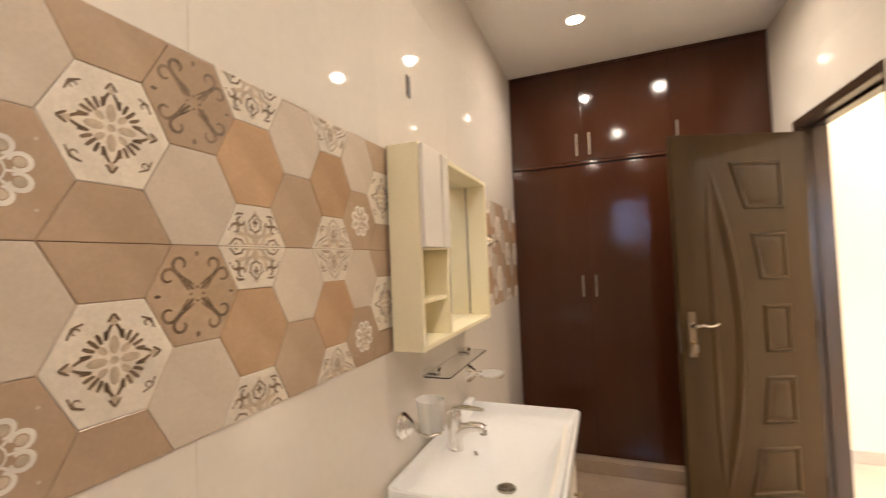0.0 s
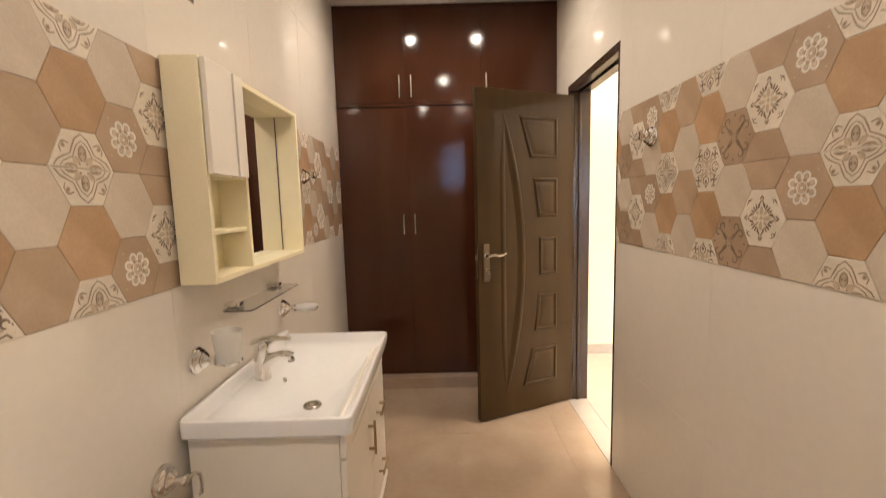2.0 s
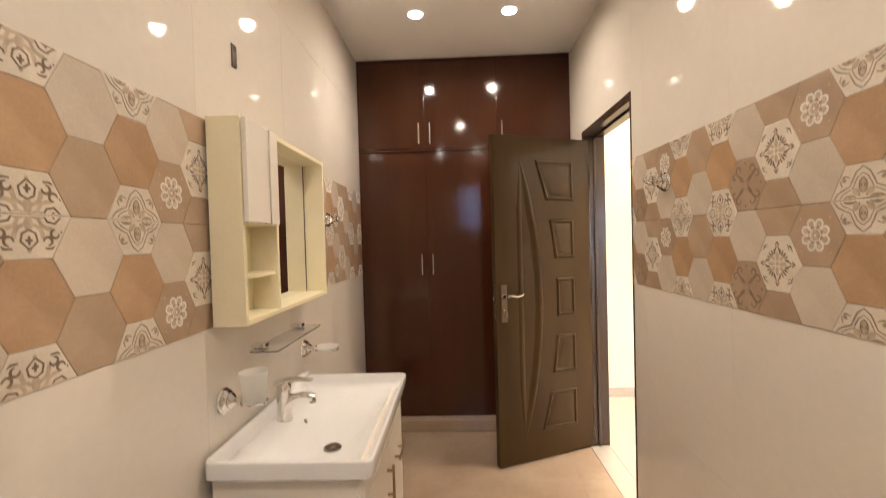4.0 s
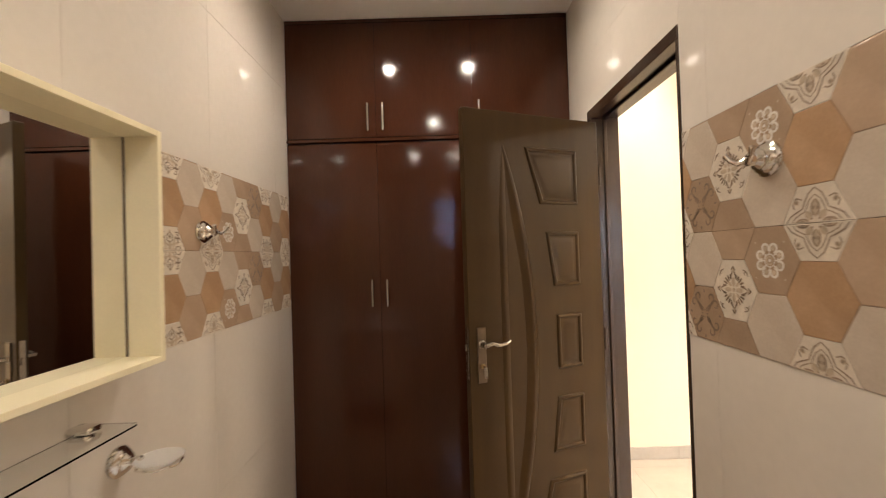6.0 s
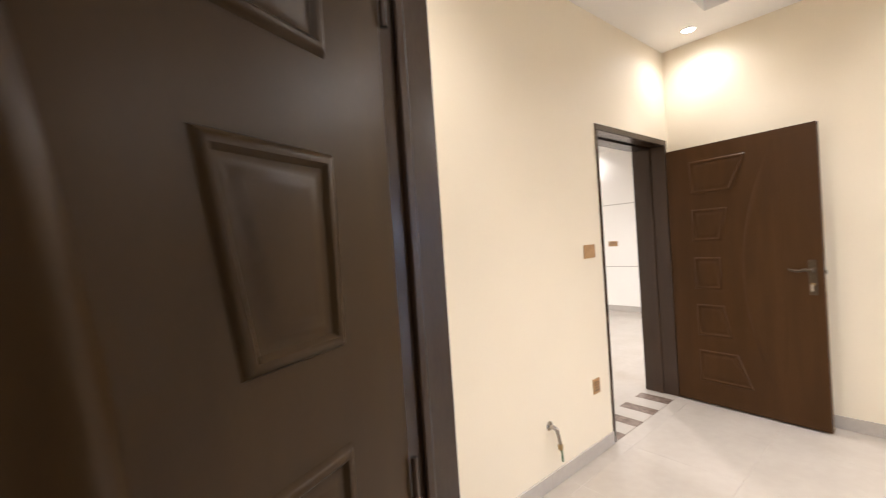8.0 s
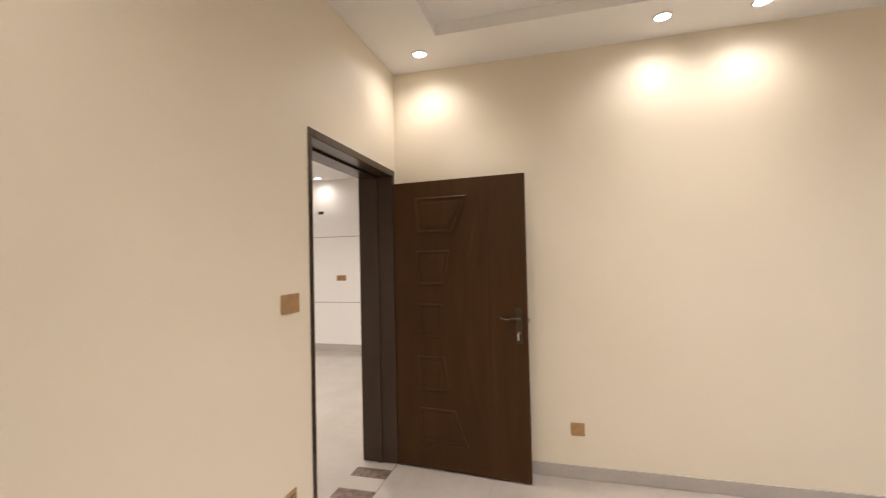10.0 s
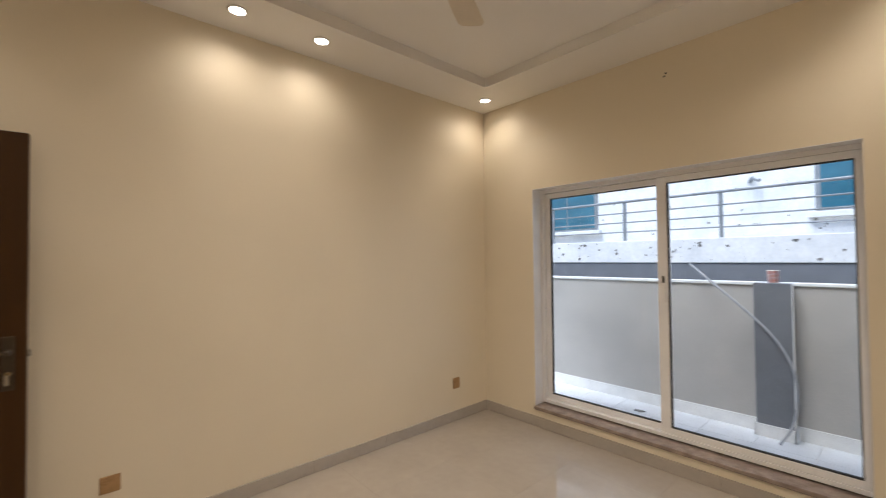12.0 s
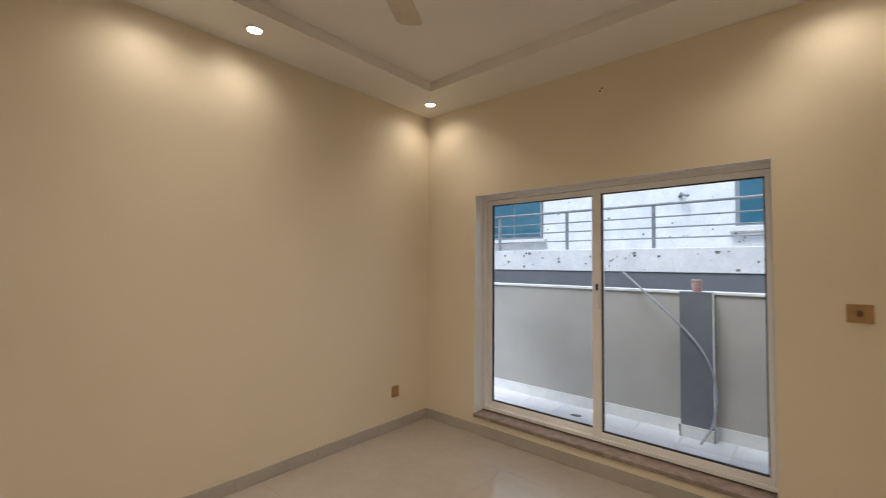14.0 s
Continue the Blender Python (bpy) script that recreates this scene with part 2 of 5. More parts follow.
def wall_with_hole(bm, axis, d0, d1, u0, u1, z0, z1, hu0, hu1, hz0, hz1):
    """A wall between d0 and d1 along its normal, u0..u1 long, with one opening through it."""
    def add(a0, a1, c0, c1):
        if a1 - a0 > 1e-4 and c1 - c0 > 1e-4:
            if axis == "x":
                box(bm, d0, d1, a0, a1, c0, c1)
            else:
                box(bm, a0, a1, d0, d1, c0, c1)
    add(u0, hu0, z0, z1)
    add(hu1, u1, z0, z1)
    add(hu0, hu1, z0, hz0)
    add(hu0, hu1, hz1, z1)
    return bm


# ---- plan ----
W, YB, YW, HB = 1.586, -1.0, 3.47, 2.776          # bathroom: width, back wall, wardrobe front, ceiling
DY0, DY1, DH = 2.412, 3.205, 2.12                 # bathroom doorway with its frame
XW, XE, YS, YN, HR = 1.715, 4.957, -0.067, 4.026, 2.855   # bedroom
WX0, WX1, WZ0, WZ1 = 2.357, 4.391, 0.171, 2.042    # window opening
EX0, EX1 = 3.807, 4.925                            # bedroom doorway with its frame
BAND0, SEAM, BAND1 = 1.181, 1.481, 1.787          # patterned tile band
XL, YL = 8.25, 9.2                                # lounge beyond the bedroom door

structure("floor_bathroom", boxes((-0.12, W, YB, 4.08, -0.15, -0.008)), M_BATHFLOOR, "grout bed under the beige bathroom floor tiles", "floor")
structure("floor_bedroom", boxes((W + 0.127, XE + 0.2, YS - 0.24, YN + 0.001, -0.12, -0.006)), M_SKIRT, "grout bed under the grey bedroom floor tiles", "floor")
structure("floor_lounge", boxes((2.2, XL + 0.2, YN + 0.262, YL, -0.12, 0.0)), M_ROOMFLOOR, "polished grey lounge floor seen through the doorway", "floor")
structure("door_threshold", boxes((W + 0.001, W + 0.126, DY0 + 0.001, DY1 - 0.001, -0.12, 0.002)), M_ROOMFLOOR, "pale polished threshold between bathroom and bedroom", "threshold")
structure("wall_bath_west", boxes((-0.13, -0.010, YB - 0.12, 4.2, -0.15, HB + 0.12)), M_GROUT, "bathroom wall behind cream glazed tiles", "wall")
bm = bmesh.new()
wall_with_hole(bm, "x", W + 0.010, XW, YB - 0.12, YN, -0.15, 3.1, DY0, DY1, -0.15, DH)
structure("wall_between", bm, M_PAINT, "cream painted wall between bedroom and bathroom", "wall")
bm = bmesh.new()
wall_with_hole(bm, "y", YB - 0.12, YB, -0.01, W + 0.01, -0.15, HB + 0.1, 0.76, 1.32, 1.62, 2.38)
structure("wall_bath_back", bm, M_WALLTILE, "cream glazed back wall of the bathroom with a small window", "wall")
structure("wall_niche_back", boxes((-0.01, W + 0.01, 4.08, 4.2, -0.15, HB + 0.1)), M_PAINT, "plain wall behind the built-in wardrobe", "wall")
structure("ceiling_bathroom", boxes((-0.13, W + 0.012, YB - 0.12, 4.2, HB, HB + 0.12)), M_CEIL, "white painted bathroom ceiling", "ceiling")
bm = bmesh.new()
wall_with_hole(bm, "y", YN, YN + 0.26, XW - 0.12, XE + 0.2, -0.15, 3.1, EX0, EX1, -0.15, 2.125)
structure("wall_north", bm, M_PAINT, "cream painted bedroom wall with a dark doorway", "wall")
structure("wall_east", boxes((XE, XE + 0.2, YS - 0.24, YN - 0.001, -0.15, 3.1)), M_PAINT, "cream painted bedroom wall with sockets", "wall")
bm = bmesh.new()
wall_with_hole(bm, "y", YS - 0.24, YS, XW + 0.001, XE - 0.001, -0.3, 3.1, WX0, WX1, WZ0 - 0.03, WZ1)
structure("wall_south", bm, M_PAINT, "cream painted bedroom wall with a wide sliding window", "wall")
# tray ceiling: a border, a step and a raised field
TX0, TX1, TY0, TY1 = 2.17, 4.514, 0.39, 3.57
bm = boxes((XW, TX0, YS, YN, HR, 3.1), (TX1, XE, YS, YN, HR, 3.1), (TX0, TX1, YS, TY0, HR, 3.1), (TX0, TX1, TY1, YN, HR, 3.1),
           (TX0, TX1, TY0, TY1, 2.930, 3.1))
structure("ceiling_bedroom", bm, M_CEIL, "white gypsum tray ceiling with a stepped border", "ceiling")
structure("bulkhead", boxes((XW + 0.001, XW + 0.085, YS + 0.001, YN - 0.4, 2.785, HR - 0.001)), M_PAINT, "cream boxed-in strip under the bedroom ceiling", "bulkhead")
structure("wall_lounge_east", boxes((XL, XL + 0.2, YN + 0.262, YL, -0.12, 3.1)), M_LOUNGE, "white lounge wall with two grooves", "wall")
structure("wall_lounge_north", boxes((2.2, XL, YL, YL + 0.2, -0.12, 3.1)), M_LOUNGE, "plain white lounge wall", "wall")
structure("wall_lounge_west", boxes((2.0, 2.2, YN + 0.262, YL, -0.12, 3.1)), M_LOUNGE, "plain white lounge wall", "wall")
structure("wall_lounge_south", boxes((XE + 0.201, XL, YN + 0.06, YN + 0.26, -0.12, 3.1)), M_LOUNGE, "plain white lounge wall", "wall")
structure("ceiling_lounge", boxes((2.2, XL, YN + 0.262, YL, 2.815, 3.1)), M_CEIL, "white lounge ceiling", "ceiling")
for z in (0.78, 1.86):
    structure("wall_groove", boxes((XL - 0.004, XL - 0.0005, 5.0, YL, z, z + 0.012)), M_SKIRT, "thin grey groove line across the lounge wall", "trim")
structure("baseboard_lounge", boxes((XL - 0.012, XL - 0.0005, 5.0, YL, 0.001, 0.10)), M_SKIRT, "grey tiled lounge skirting", "baseboard")


# ---- bedroom skirting, a tile at a time ----
def skirting(name, axis, d0, d1, u0, u1, label):
    root = tagged(new(name), label, "baseboard", kind="structure")
    n = max(1, round((u1 - u0) / 0.6))
    for i in range(n):
        a, b = u0 + (u1 - u0) * i / n + 0.0003, u0 + (u1 - u0) * (i + 1) / n - 0.0003
        bm = bmesh.new()
        box(bm, *((d0, d1, a, b) if axis == "x" else (a, b, d0, d1)), 0.0015, 0.085, bevel=0.0008, seg=1)
        part("skirting_tile", bm, M_SKIRT, root)


skirting("baseboard_east", "x", XE - 0.011, XE - 0.0005, YS + 0.012, YN - 0.012, "grey porcelain skirting along the cream wall")
skirting("baseboard_south", "y", YS + 0.0005, YS + 0.011, XW + 0.012, XE - 0.0005, "grey porcelain skirting below the window")
skirting("baseboard_north", "y", YN - 0.011, YN - 0.0005, XW + 0.012, EX0 - 0.002, "grey porcelain skirting beside the doorway")
skirting("baseboard_west", "x", XW + 0.0005, XW + 0.011, YS + 0.012, DY0 - 0.03, "grey porcelain skirting along the bedroom wall")


# ---- doors ----
def door_leaf(name, label, width, height, mat_leaf, m, dark=False, handle_z=1.02):
    """A moulded leaf: u runs from the hinge at x = 0 to the free edge at x = width, the face looks to -y."""
    root = thing(name, label, "door", m=m)
    t, s, relief = 0.038, width / 0.73, 0.8 if dark else 1.0
    bm = bmesh.new()
    box(bm, 0, width, 0, t, 0.012, height, bevel=0.0025)
    part("leaf", bm, mat_leaf, root)

    def arc(v, base):
        return (base + 0.15 * ((v - 1.02) / 0.88) ** 2) * s

    tops = ((1.905, 1.652), (1.530, 1.283), (1.157, 0.910), (0.790, 0.545), (0.430, 0.185))
    for z1, z0 in tops:
        bm = bmesh.new()
        q = [(0.135 * s, z0), (arc(z0, 0.275), z0), (arc(z1, 0.275), z1), (0.135 * s, z1)]
        cx, cz = sum(p[0] for p in q) / 4, sum(p[1] for p in q) / 4

        def inset(d):
            out = []
            for x, z in q:
                out.append((x + (d if x < cx else -d), z + (d if z < cz else -d)))
            return out

        for side in (-1, 1):
            y0 = 0.0 if side < 0 else t
            loops = [(0.000, -0.0005), (0.004, 0.0060), (0.009, 0.0088), (0.015, 0.0080), (0.021, 0.0012), (0.026, 0.0006), (0.036, 0.0042), (0.045, 0.0072), (0.051, 0.0080)]
            rings = [[bm.verts.new((x, y0 + side * h * relief, z)) for x, z in inset(d)] for d, h in loops]
            for a, b in zip(rings, rings[1:]):
                for i in range(4):
                    bm.faces.new([a[i], a[(i + 1) % 4], b[(i + 1) % 4], b[i]])
            bm.faces.new(rings[-1])
        part("raised_panel", bm, mat_leaf, root, smooth=True)
    # a bowed rib and a straight rib that meet at both tips
    ribs = (("curved_moulding", lambda v: 0.388 + 0.140 * ((v - 1.03) / 0.86) ** 2, ((-0.004, 0.0), (0.002, 0.0045), (0.010, 0.0085), (0.020, 0.0095), (0.030, 0.0070), (0.042, 0.0030), (0.060, 0.0))),
            ("straight_moulding", lambda v: 0.530, ((0.0, 0.0), (0.008, 0.0030), (0.018, 0.0046), (0.028, 0.0040), (0.040, 0.0))))
    for rib, run, profile in ribs:
        bm = bmesh.new()
        for side in (-1, 1):
            y0 = 0.0 if side < 0 else t
            prev = None
            for i in range(49):
                v = 0.155 + (1.905 - 0.155) * i / 48
                k = min(1.0, (i + 0.5) / 9, (48.5 - i) / 9)
                row = [bm.verts.new(((run(v) + dx * (0.3 + 0.7 * k)) * s, y0 + side * (h * k * relief - 0.0003), v)) for dx, h in profile]
                if prev:
                    for j in range(len(profile) - 1):
                        bm.faces.new([prev[j], prev[j + 1], row[j + 1], row[j]])
                prev = row
        part(rib, bm, mat_leaf, root, smooth=True)
    # lever handles with a long plate on both faces
    hx = width - 0.055
    for side in (-1, 1):
        y0 = 0.0 if side < 0 else t
        bm = bmesh.new()
        box(bm, hx - 0.021, hx + 0.021, min(y0, y0 + side * 0.006), max(y0, y0 + side * 0.006), handle_z - 0.115, handle_z + 0.115, bevel=0.0028)
        plate = part("handle_plate", bm, M_DARKBRONZE if dark else M_DIMMETAL, root, "dull bronze plate with a keyhole")
        bm = bmesh.new()
        lathe(bm, [(0, 0), (0.017, 0), (0.017, 0.008), (0.011, 0.012), (0.010, 0.045), (0, 0.046)], pose(hx, y0, handle_z + 0.045, 90 if side < 0 else -90))
        tube(bm, [(hx, y0 + side * 0.042, handle_z + 0.045), (hx - 0.03, y0 + side * 0.046, handle_z + 0.052), (hx - 0.06, y0 + side * 0.046, handle_z + 0.042),
                  (hx - 0.095, y0 + side * 0.045, handle_z + 0.046), (hx - 0.115, y0 + side * 0.044, handle_z + 0.056)], [0.010, 0.010, 0.009, 0.008, 0.006], 10)
        part("lever", bm, M_DARKBRONZE if dark else M_STEEL, plate, "", True)
        bm = bmesh.new()
        lathe(bm, [(0, 0), (0.010, 0), (0.010, 0.008), (0, 0.009)], pose(hx, y0 + side * 0.005, handle_z - 0.045, 90 if side < 0 else -90), 16)
        part("key_cylinder", bm, M_BRASS, plate, "", True)
        if side < 0:
            bm = boxes((hx - 0.002, hx + 0.002, y0 - 0.034, y0 - 0.012, handle_z - 0.052, handle_z - 0.040), (hx - 0.008, hx + 0.008, y0 - 0.036, y0 - 0.030, handle_z - 0.088, handle_z - 0.044), bevel=0.0012)
            part("key", bm, M_STEEL, plate)
    bm = bmesh.new()
    box(bm, width - 0.001, width + 0.0025, 0.008, t - 0.008, handle_z - 0.10, handle_z + 0.12, bevel=0.0008, seg=1)
    box(bm, width + 0.002, width + 0.011, 0.013, t - 0.013, handle_z + 0.02, handle_z + 0.048, bevel=0.0015, seg=1)
    part("lock_edge", bm, M_STEEL, root)
    for z in (0.22, 1.02, 1.80):
        bm = bmesh.new()
        tube(bm, [(-0.004, -0.006, z - 0.05), (-0.004, -0.006, z + 0.05)], 0.006, 10)
        part("hinge", bm, M_FRAME, root, "", True)
    return root


def door_frame(name, label, axis, d0, d1, u0, u1, top, w, near):
    """Two jambs and a head with a rebate, lining an opening."""
    root = tagged(new(name), label, "door frame", kind="structure")

    def bar(a0, a1, z0, z1, e0, e1, pname):
        bm = bmesh.new()
        box(bm, *((e0, e1, a0, a1) if axis == "x" else (a0, a1, e0, e1)), z0, z1, bevel=0.003)
        return part(pname, bm, M_FRAME, root)
    bar(u0 + 0.001, u0 + near, 0.003, top - w, d0, d1, "jamb")
    bar(u1 - w, u1 - 0.001, 0.003, top - w, d0, d1, "jamb")
    bar(u0 + 0.001, u1 - 0.001, top - w + 0.0005, top - 0.001, d0, d1, "head")
    mid0, mid1 = d0 + (d1 - d0) * 0.42, d0 + (d1 - d0) * 0.55
    bar(u0 + near + 0.0005, u0 + near + 0.012, 0.003, top - w - 0.013, mid0, mid1, "door_stop")
    bar(u1 - w - 0.012, u1 - w - 0.0005, 0.003, top - w - 0.013, mid0, mid1, "door_stop")
    bar(u0 + near + 0.0005, u1 - w - 0.0005, top - w - 0.012, top - w - 0.0005, mid0, mid1, "door_stop")
    return root


door_frame("door_frame_bathroom", "dark brown painted frame of the bathroom doorway", "x", W - 0.003, XW + 0.004, DY0, DY1, DH, 0.045, 0.016)
door_frame("door_frame_bedroom", "dark brown painted frame of the bedroom doorway", "y", YN - 0.006, YN + 0.266, EX0, EX1, 2.125, 0.045, 0.03)
# bathroom leaf, half open into the bathroom
hx, hy = 1.607, 3.148
ang = math.degrees(math.atan2(2.869 - hy, 0.946 - hx))
door_leaf("bathroom_door", "half-open olive-brown moulded door with curved relief", 0.714, 2.052, M_DOOR, pose(hx, hy, 0, 0, 0, ang) @ Matrix.Scale(-1, 4, (0, 1, 0)))
# bedroom leaf, open against the wall
gx, gy = 4.877, YN - 0.012
ang = math.degrees(math.atan2(3.080 - gy, 4.798 - gx))
door_leaf("bedroom_door", "dark brown moulded door standing open against the wall", 0.945, 2.02, M_DOOR2, pose(gx, gy, 0, 0, 0, ang), dark=True)

# threshold strips under the bedroom doorway
root = tagged(new("threshold_bedroom"), "pale threshold with four dark brown marble strips", "threshold", kind="structure")
xs = [EX0, 3.87, 3.975, 4.13, 4.24, 4.395, 4.51, 4.665, 4.785, EX1]
for i, (a, b) in enumerate(zip(xs, xs[1:])):
    bm = boxes((a + 0.001, b - 0.001, YN + 0.002, YN + 0.261, -0.05, 0.0015))
    part("marble_strip" if i % 2 else "pale_strip", bm, M_STRIP if i % 2 else M_ROOMFLOOR, root, "dark brown marble strip" if i % 2 else "")


# ---- window ----
root = tagged(new("window_1"), "ivory framed sliding window with two tall panes", "window", kind="structure")
fy0, fy1 = YS - 0.185, YS - 0.105
for d, n in (((WX0 + 0.001, WX0 + 0.012, fy0, fy1, WZ0 + 0.012, WZ1 - 0.001), "window_frame"), ((WX1 - 0.032, WX1 - 0.001, fy0, fy1, WZ0 + 0.012, WZ1 - 0.001), "window_frame"),
             ((WX0 + 0.0125, WX1 - 0.0325, fy0, fy1, WZ1 - 0.034, WZ1 - 0.001), "window_frame"), ((WX0 + 0.0125, WX1 - 0.0325, fy0, fy1, WZ0 + 0.012, WZ0 + 0.040), "window_frame")):
    bm = bmesh.new()
    box(bm, *d, bevel=0.003)
    part(n, bm, M_WINFRAME, root)


def sash(x0, x1, y0, y1, z0, z1, lap=0.0, meet=0.042):
    bm = bmesh.new()
    w = 0.042
    x0 -= lap
    for d in ((x0 + lap, x0 + w, y0, y1, z0, z1), (x1 - meet, x1, y0, y1, z0, z1), (x0 + w, x1 - meet, y0, y1, z0, z0 + w), (x0 + w, x1 - meet, y0, y1, z1 - w, z1)):
        box(bm, *d, bevel=0.003)
    s = part("sash", bm, M_WINFRAME, root)
    bm = bmesh.new()
    ym = (y0 + y1) / 2
    for d in ((x0 + w, x0 + w + 0.007, ym - 0.012, ym + 0.012, z0 + w, z1 - w), (x1 - meet - 0.007, x1 - meet, ym - 0.012, ym + 0.012, z0 + w, z1 - w),
              (x0 + w + 0.007, x1 - meet - 0.007, ym - 0.012, ym + 0.012, z0 + w, z0 + w + 0.007), (x0 + w + 0.007, x1 - meet - 0.007, ym - 0.012, ym + 0.012, z1 - w - 0.007, z1 - w)):
        box(bm, *d)
    part("gasket", bm, M_GASKET, s)
    bm = boxes((x0 + w + 0.007, x1 - meet - 0.007, ym - 0.003, ym + 0.003, z0 + w + 0.007, z1 - w - 0.007))
    g = part("pane", bm, M_PANE, s)
    g.visible_shadow = False
    return s


SX = 3.362
sash(SX - 0.021, WX1 - 0.033, fy0 + 0.006, fy0 + 0.036, WZ0 + 0.041, WZ1 - 0.035)
s = sash(WX0 + 0.013, SX + 0.046, fy0 + 0.042, fy0 + 0.072, WZ0 + 0.041, WZ1 - 0.035, 0.016, 0.067)
bm = bmesh.new()
box(bm, SX - 0.008, SX + 0.014, fy1 - 0.008, fy1 + 0.010, 1.13, 1.30, bevel=0.004)
latch = part("latch", bm, M_WINFRAME, s)
part("latch_button", boxes((SX - 0.006, SX + 0.012, fy1 + 0.010, fy1 + 0.014, 1.262, 1.310), bevel=0.002), M_BLACK, latch, "black latch button")
bm = bmesh.new()
box(bm, WX0 - 0.03, WX1 + 0.004, YS - 0.235, YS + 0.022, WZ0 - 0.028, WZ0 + 0.002, bevel=0.006)
part("window_sill", bm, M_MARBLE, root, "brown marble sill")
# white reveals round the opening
bm = boxes((WX0 + 0.0005, WX0 + 0.004, fy1, YS + 0.003, WZ0 + 0.003, WZ1 - 0.004), (WX1 - 0.004, WX1 - 0.0005, fy1, YS + 0.003, WZ0 + 0.003, WZ1 - 0.004), (WX0 + 0.004, WX1 - 0.004, fy1, YS + 0.003, WZ1 - 0.004, WZ1 - 0.0005))
part("reveal_lining", bm, M_WINFRAME, root, "ivory reveal lining")

root = tagged(new("window_2"), "small frosted bathroom window in the back wall", "window", kind="structure")
bm = boxes((0.761, 0.80, YB - 0.08, YB - 0.03, 1.621, 2.379), (1.28, 1.319, YB - 0.08, YB - 0.03, 1.621, 2.379), (0.80, 1.28, YB - 0.08, YB - 0.03, 1.621, 1.66), (0.80, 1.28, YB - 0.08, YB - 0.03, 2.34, 2.379))
part("window_frame", bm, M_WINFRAME, root)
g = part("pane", boxes((0.80, 1.28, YB - 0.058, YB - 0.052, 1.66, 2.34)), M_FROSTPANE, root)
g.visible_shadow = False


# ---- lamps ----
def downlight_or_fill(x, y, z, power, angle, group, fill_watts=0.0, tilt=0.0, sway=0.0):
    root = thing("ceiling_spotlight", "round recessed ceiling spotlight, lit, with a white ring", "ceiling light", group, pose(x, y, z))
    part("ring", lathe(bmesh.new(), [(0.040, -0.0005), (0.052, -0.0005), (0.055, -0.003), (0.052, -0.007), (0.044, -0.008), (0.040, -0.004)]), M_LAMPRIM, root, "", True)
    part("lens", lathe(bmesh.new(), [(0, -0.0045), (0.0415, -0.0045), (0.0415, -0.001), (0, -0.001)]), M_LAMP, root)
    # the second, tilted spot is an added fill that evens out the bedroom walls
    for watts, cone, lean in ((power, angle, 0), (fill_watts, 112, tilt)):
        if watts:
            la = bpy.data.lights.new("downlight_or_fill", "SPOT")
            la.energy, la.color, la.spot_size, la.spot_blend, la.shadow_soft_size = watts, WARM, radians(cone), 1.0, 0.03
            new("downlight_or_fill", la).matrix_world = pose(x, y, z - 0.02, sway if lean else 0, lean, 0)


for x, y in ((0.512, 2.86), (1.07, 2.86), (0.80, 1.66), (0.511, 0.25), (1.06, 0.25)):
    downlight_or_fill(x, y, HB, BATH_POWER, 176, "bathroom ceiling lights")
for x, inward in ((4.702, 28), (2.08, -28)):
    for y, across in ((0.189, 20), (1.742, 0), (2.245, 0), (3.735, -24)):
        downlight_or_fill(x, y, HR, ROOM_POWER, 158, "bedroom ceiling lights", ROOM_FILL, inward, across)
# first three are unseen, added to brighten the lounge; the last is its visible lamp
for x, y in ((6.0, 5.4), (6.0, 7.6), (4.4, 6.4), (8.03, 6.56)):
    downlight_or_fill(x, y, 2.815, LOUNGE_FILL if x < 8 else 4.0, 165, "lounge ceiling lights")


# ---- wardrobe ----
root = thing("wardrobe", "built-in polished dark mahogany wardrobe up to the ceiling", "wardrobe")
part("carcass", boxes((0.002, W - 0.002, YW + 0.022, 4.075, 0.087, HB - 0.003)), M_WARDDARK, root)
part("plinth", boxes((0.001, W - 0.001, YW - 0.075, YW + 0.04, 0.001, 0.086), bevel=0.002), M_BATHFLOOR, root, "beige tiled plinth")
part("top_rail", boxes((0.003, W - 0.003, YW - 0.012, YW + 0.021, 2.083, 2.103), bevel=0.004), M_WARD, root, "rounded rail between lower and upper doors")
part("cornice", boxes((0.003, W - 0.003, YW - 0.002, YW + 0.021, HB - 0.022, HB - 0.003), bevel=0.003), M_WARD, root)
for x0, x1, lows in ((0.004, 0.5015, 0.460), (0.5025, 1.0415, 0.543), (1.0425, W - 0.004, 1.076)):
    for z0, z1, h0, h1 in ((0.090, 2.077, 1.166, 1.316), (2.109, HB - 0.025, 2.137, 2.292)):
        bm = bmesh.new()
        box(bm, x0, x1, YW, YW + 0.020, z0, z1, bevel=0.0012)
        d = part("cupboard_door", bm, M_WARD, root)
        bm = bmesh.new()
        box(bm, lows - 0.006, lows + 0.006, YW - 0.030, YW - 0.022, h0, h1, bevel=0.003)
        for z in (h0 + 0.014, h1 - 0.014):
            tube(bm, [(lows, YW + 0.0, z), (lows, YW - 0.024, z)], 0.004, 8)
        part("handle", bm, M_STEEL, d, "brushed nickel bar handle")


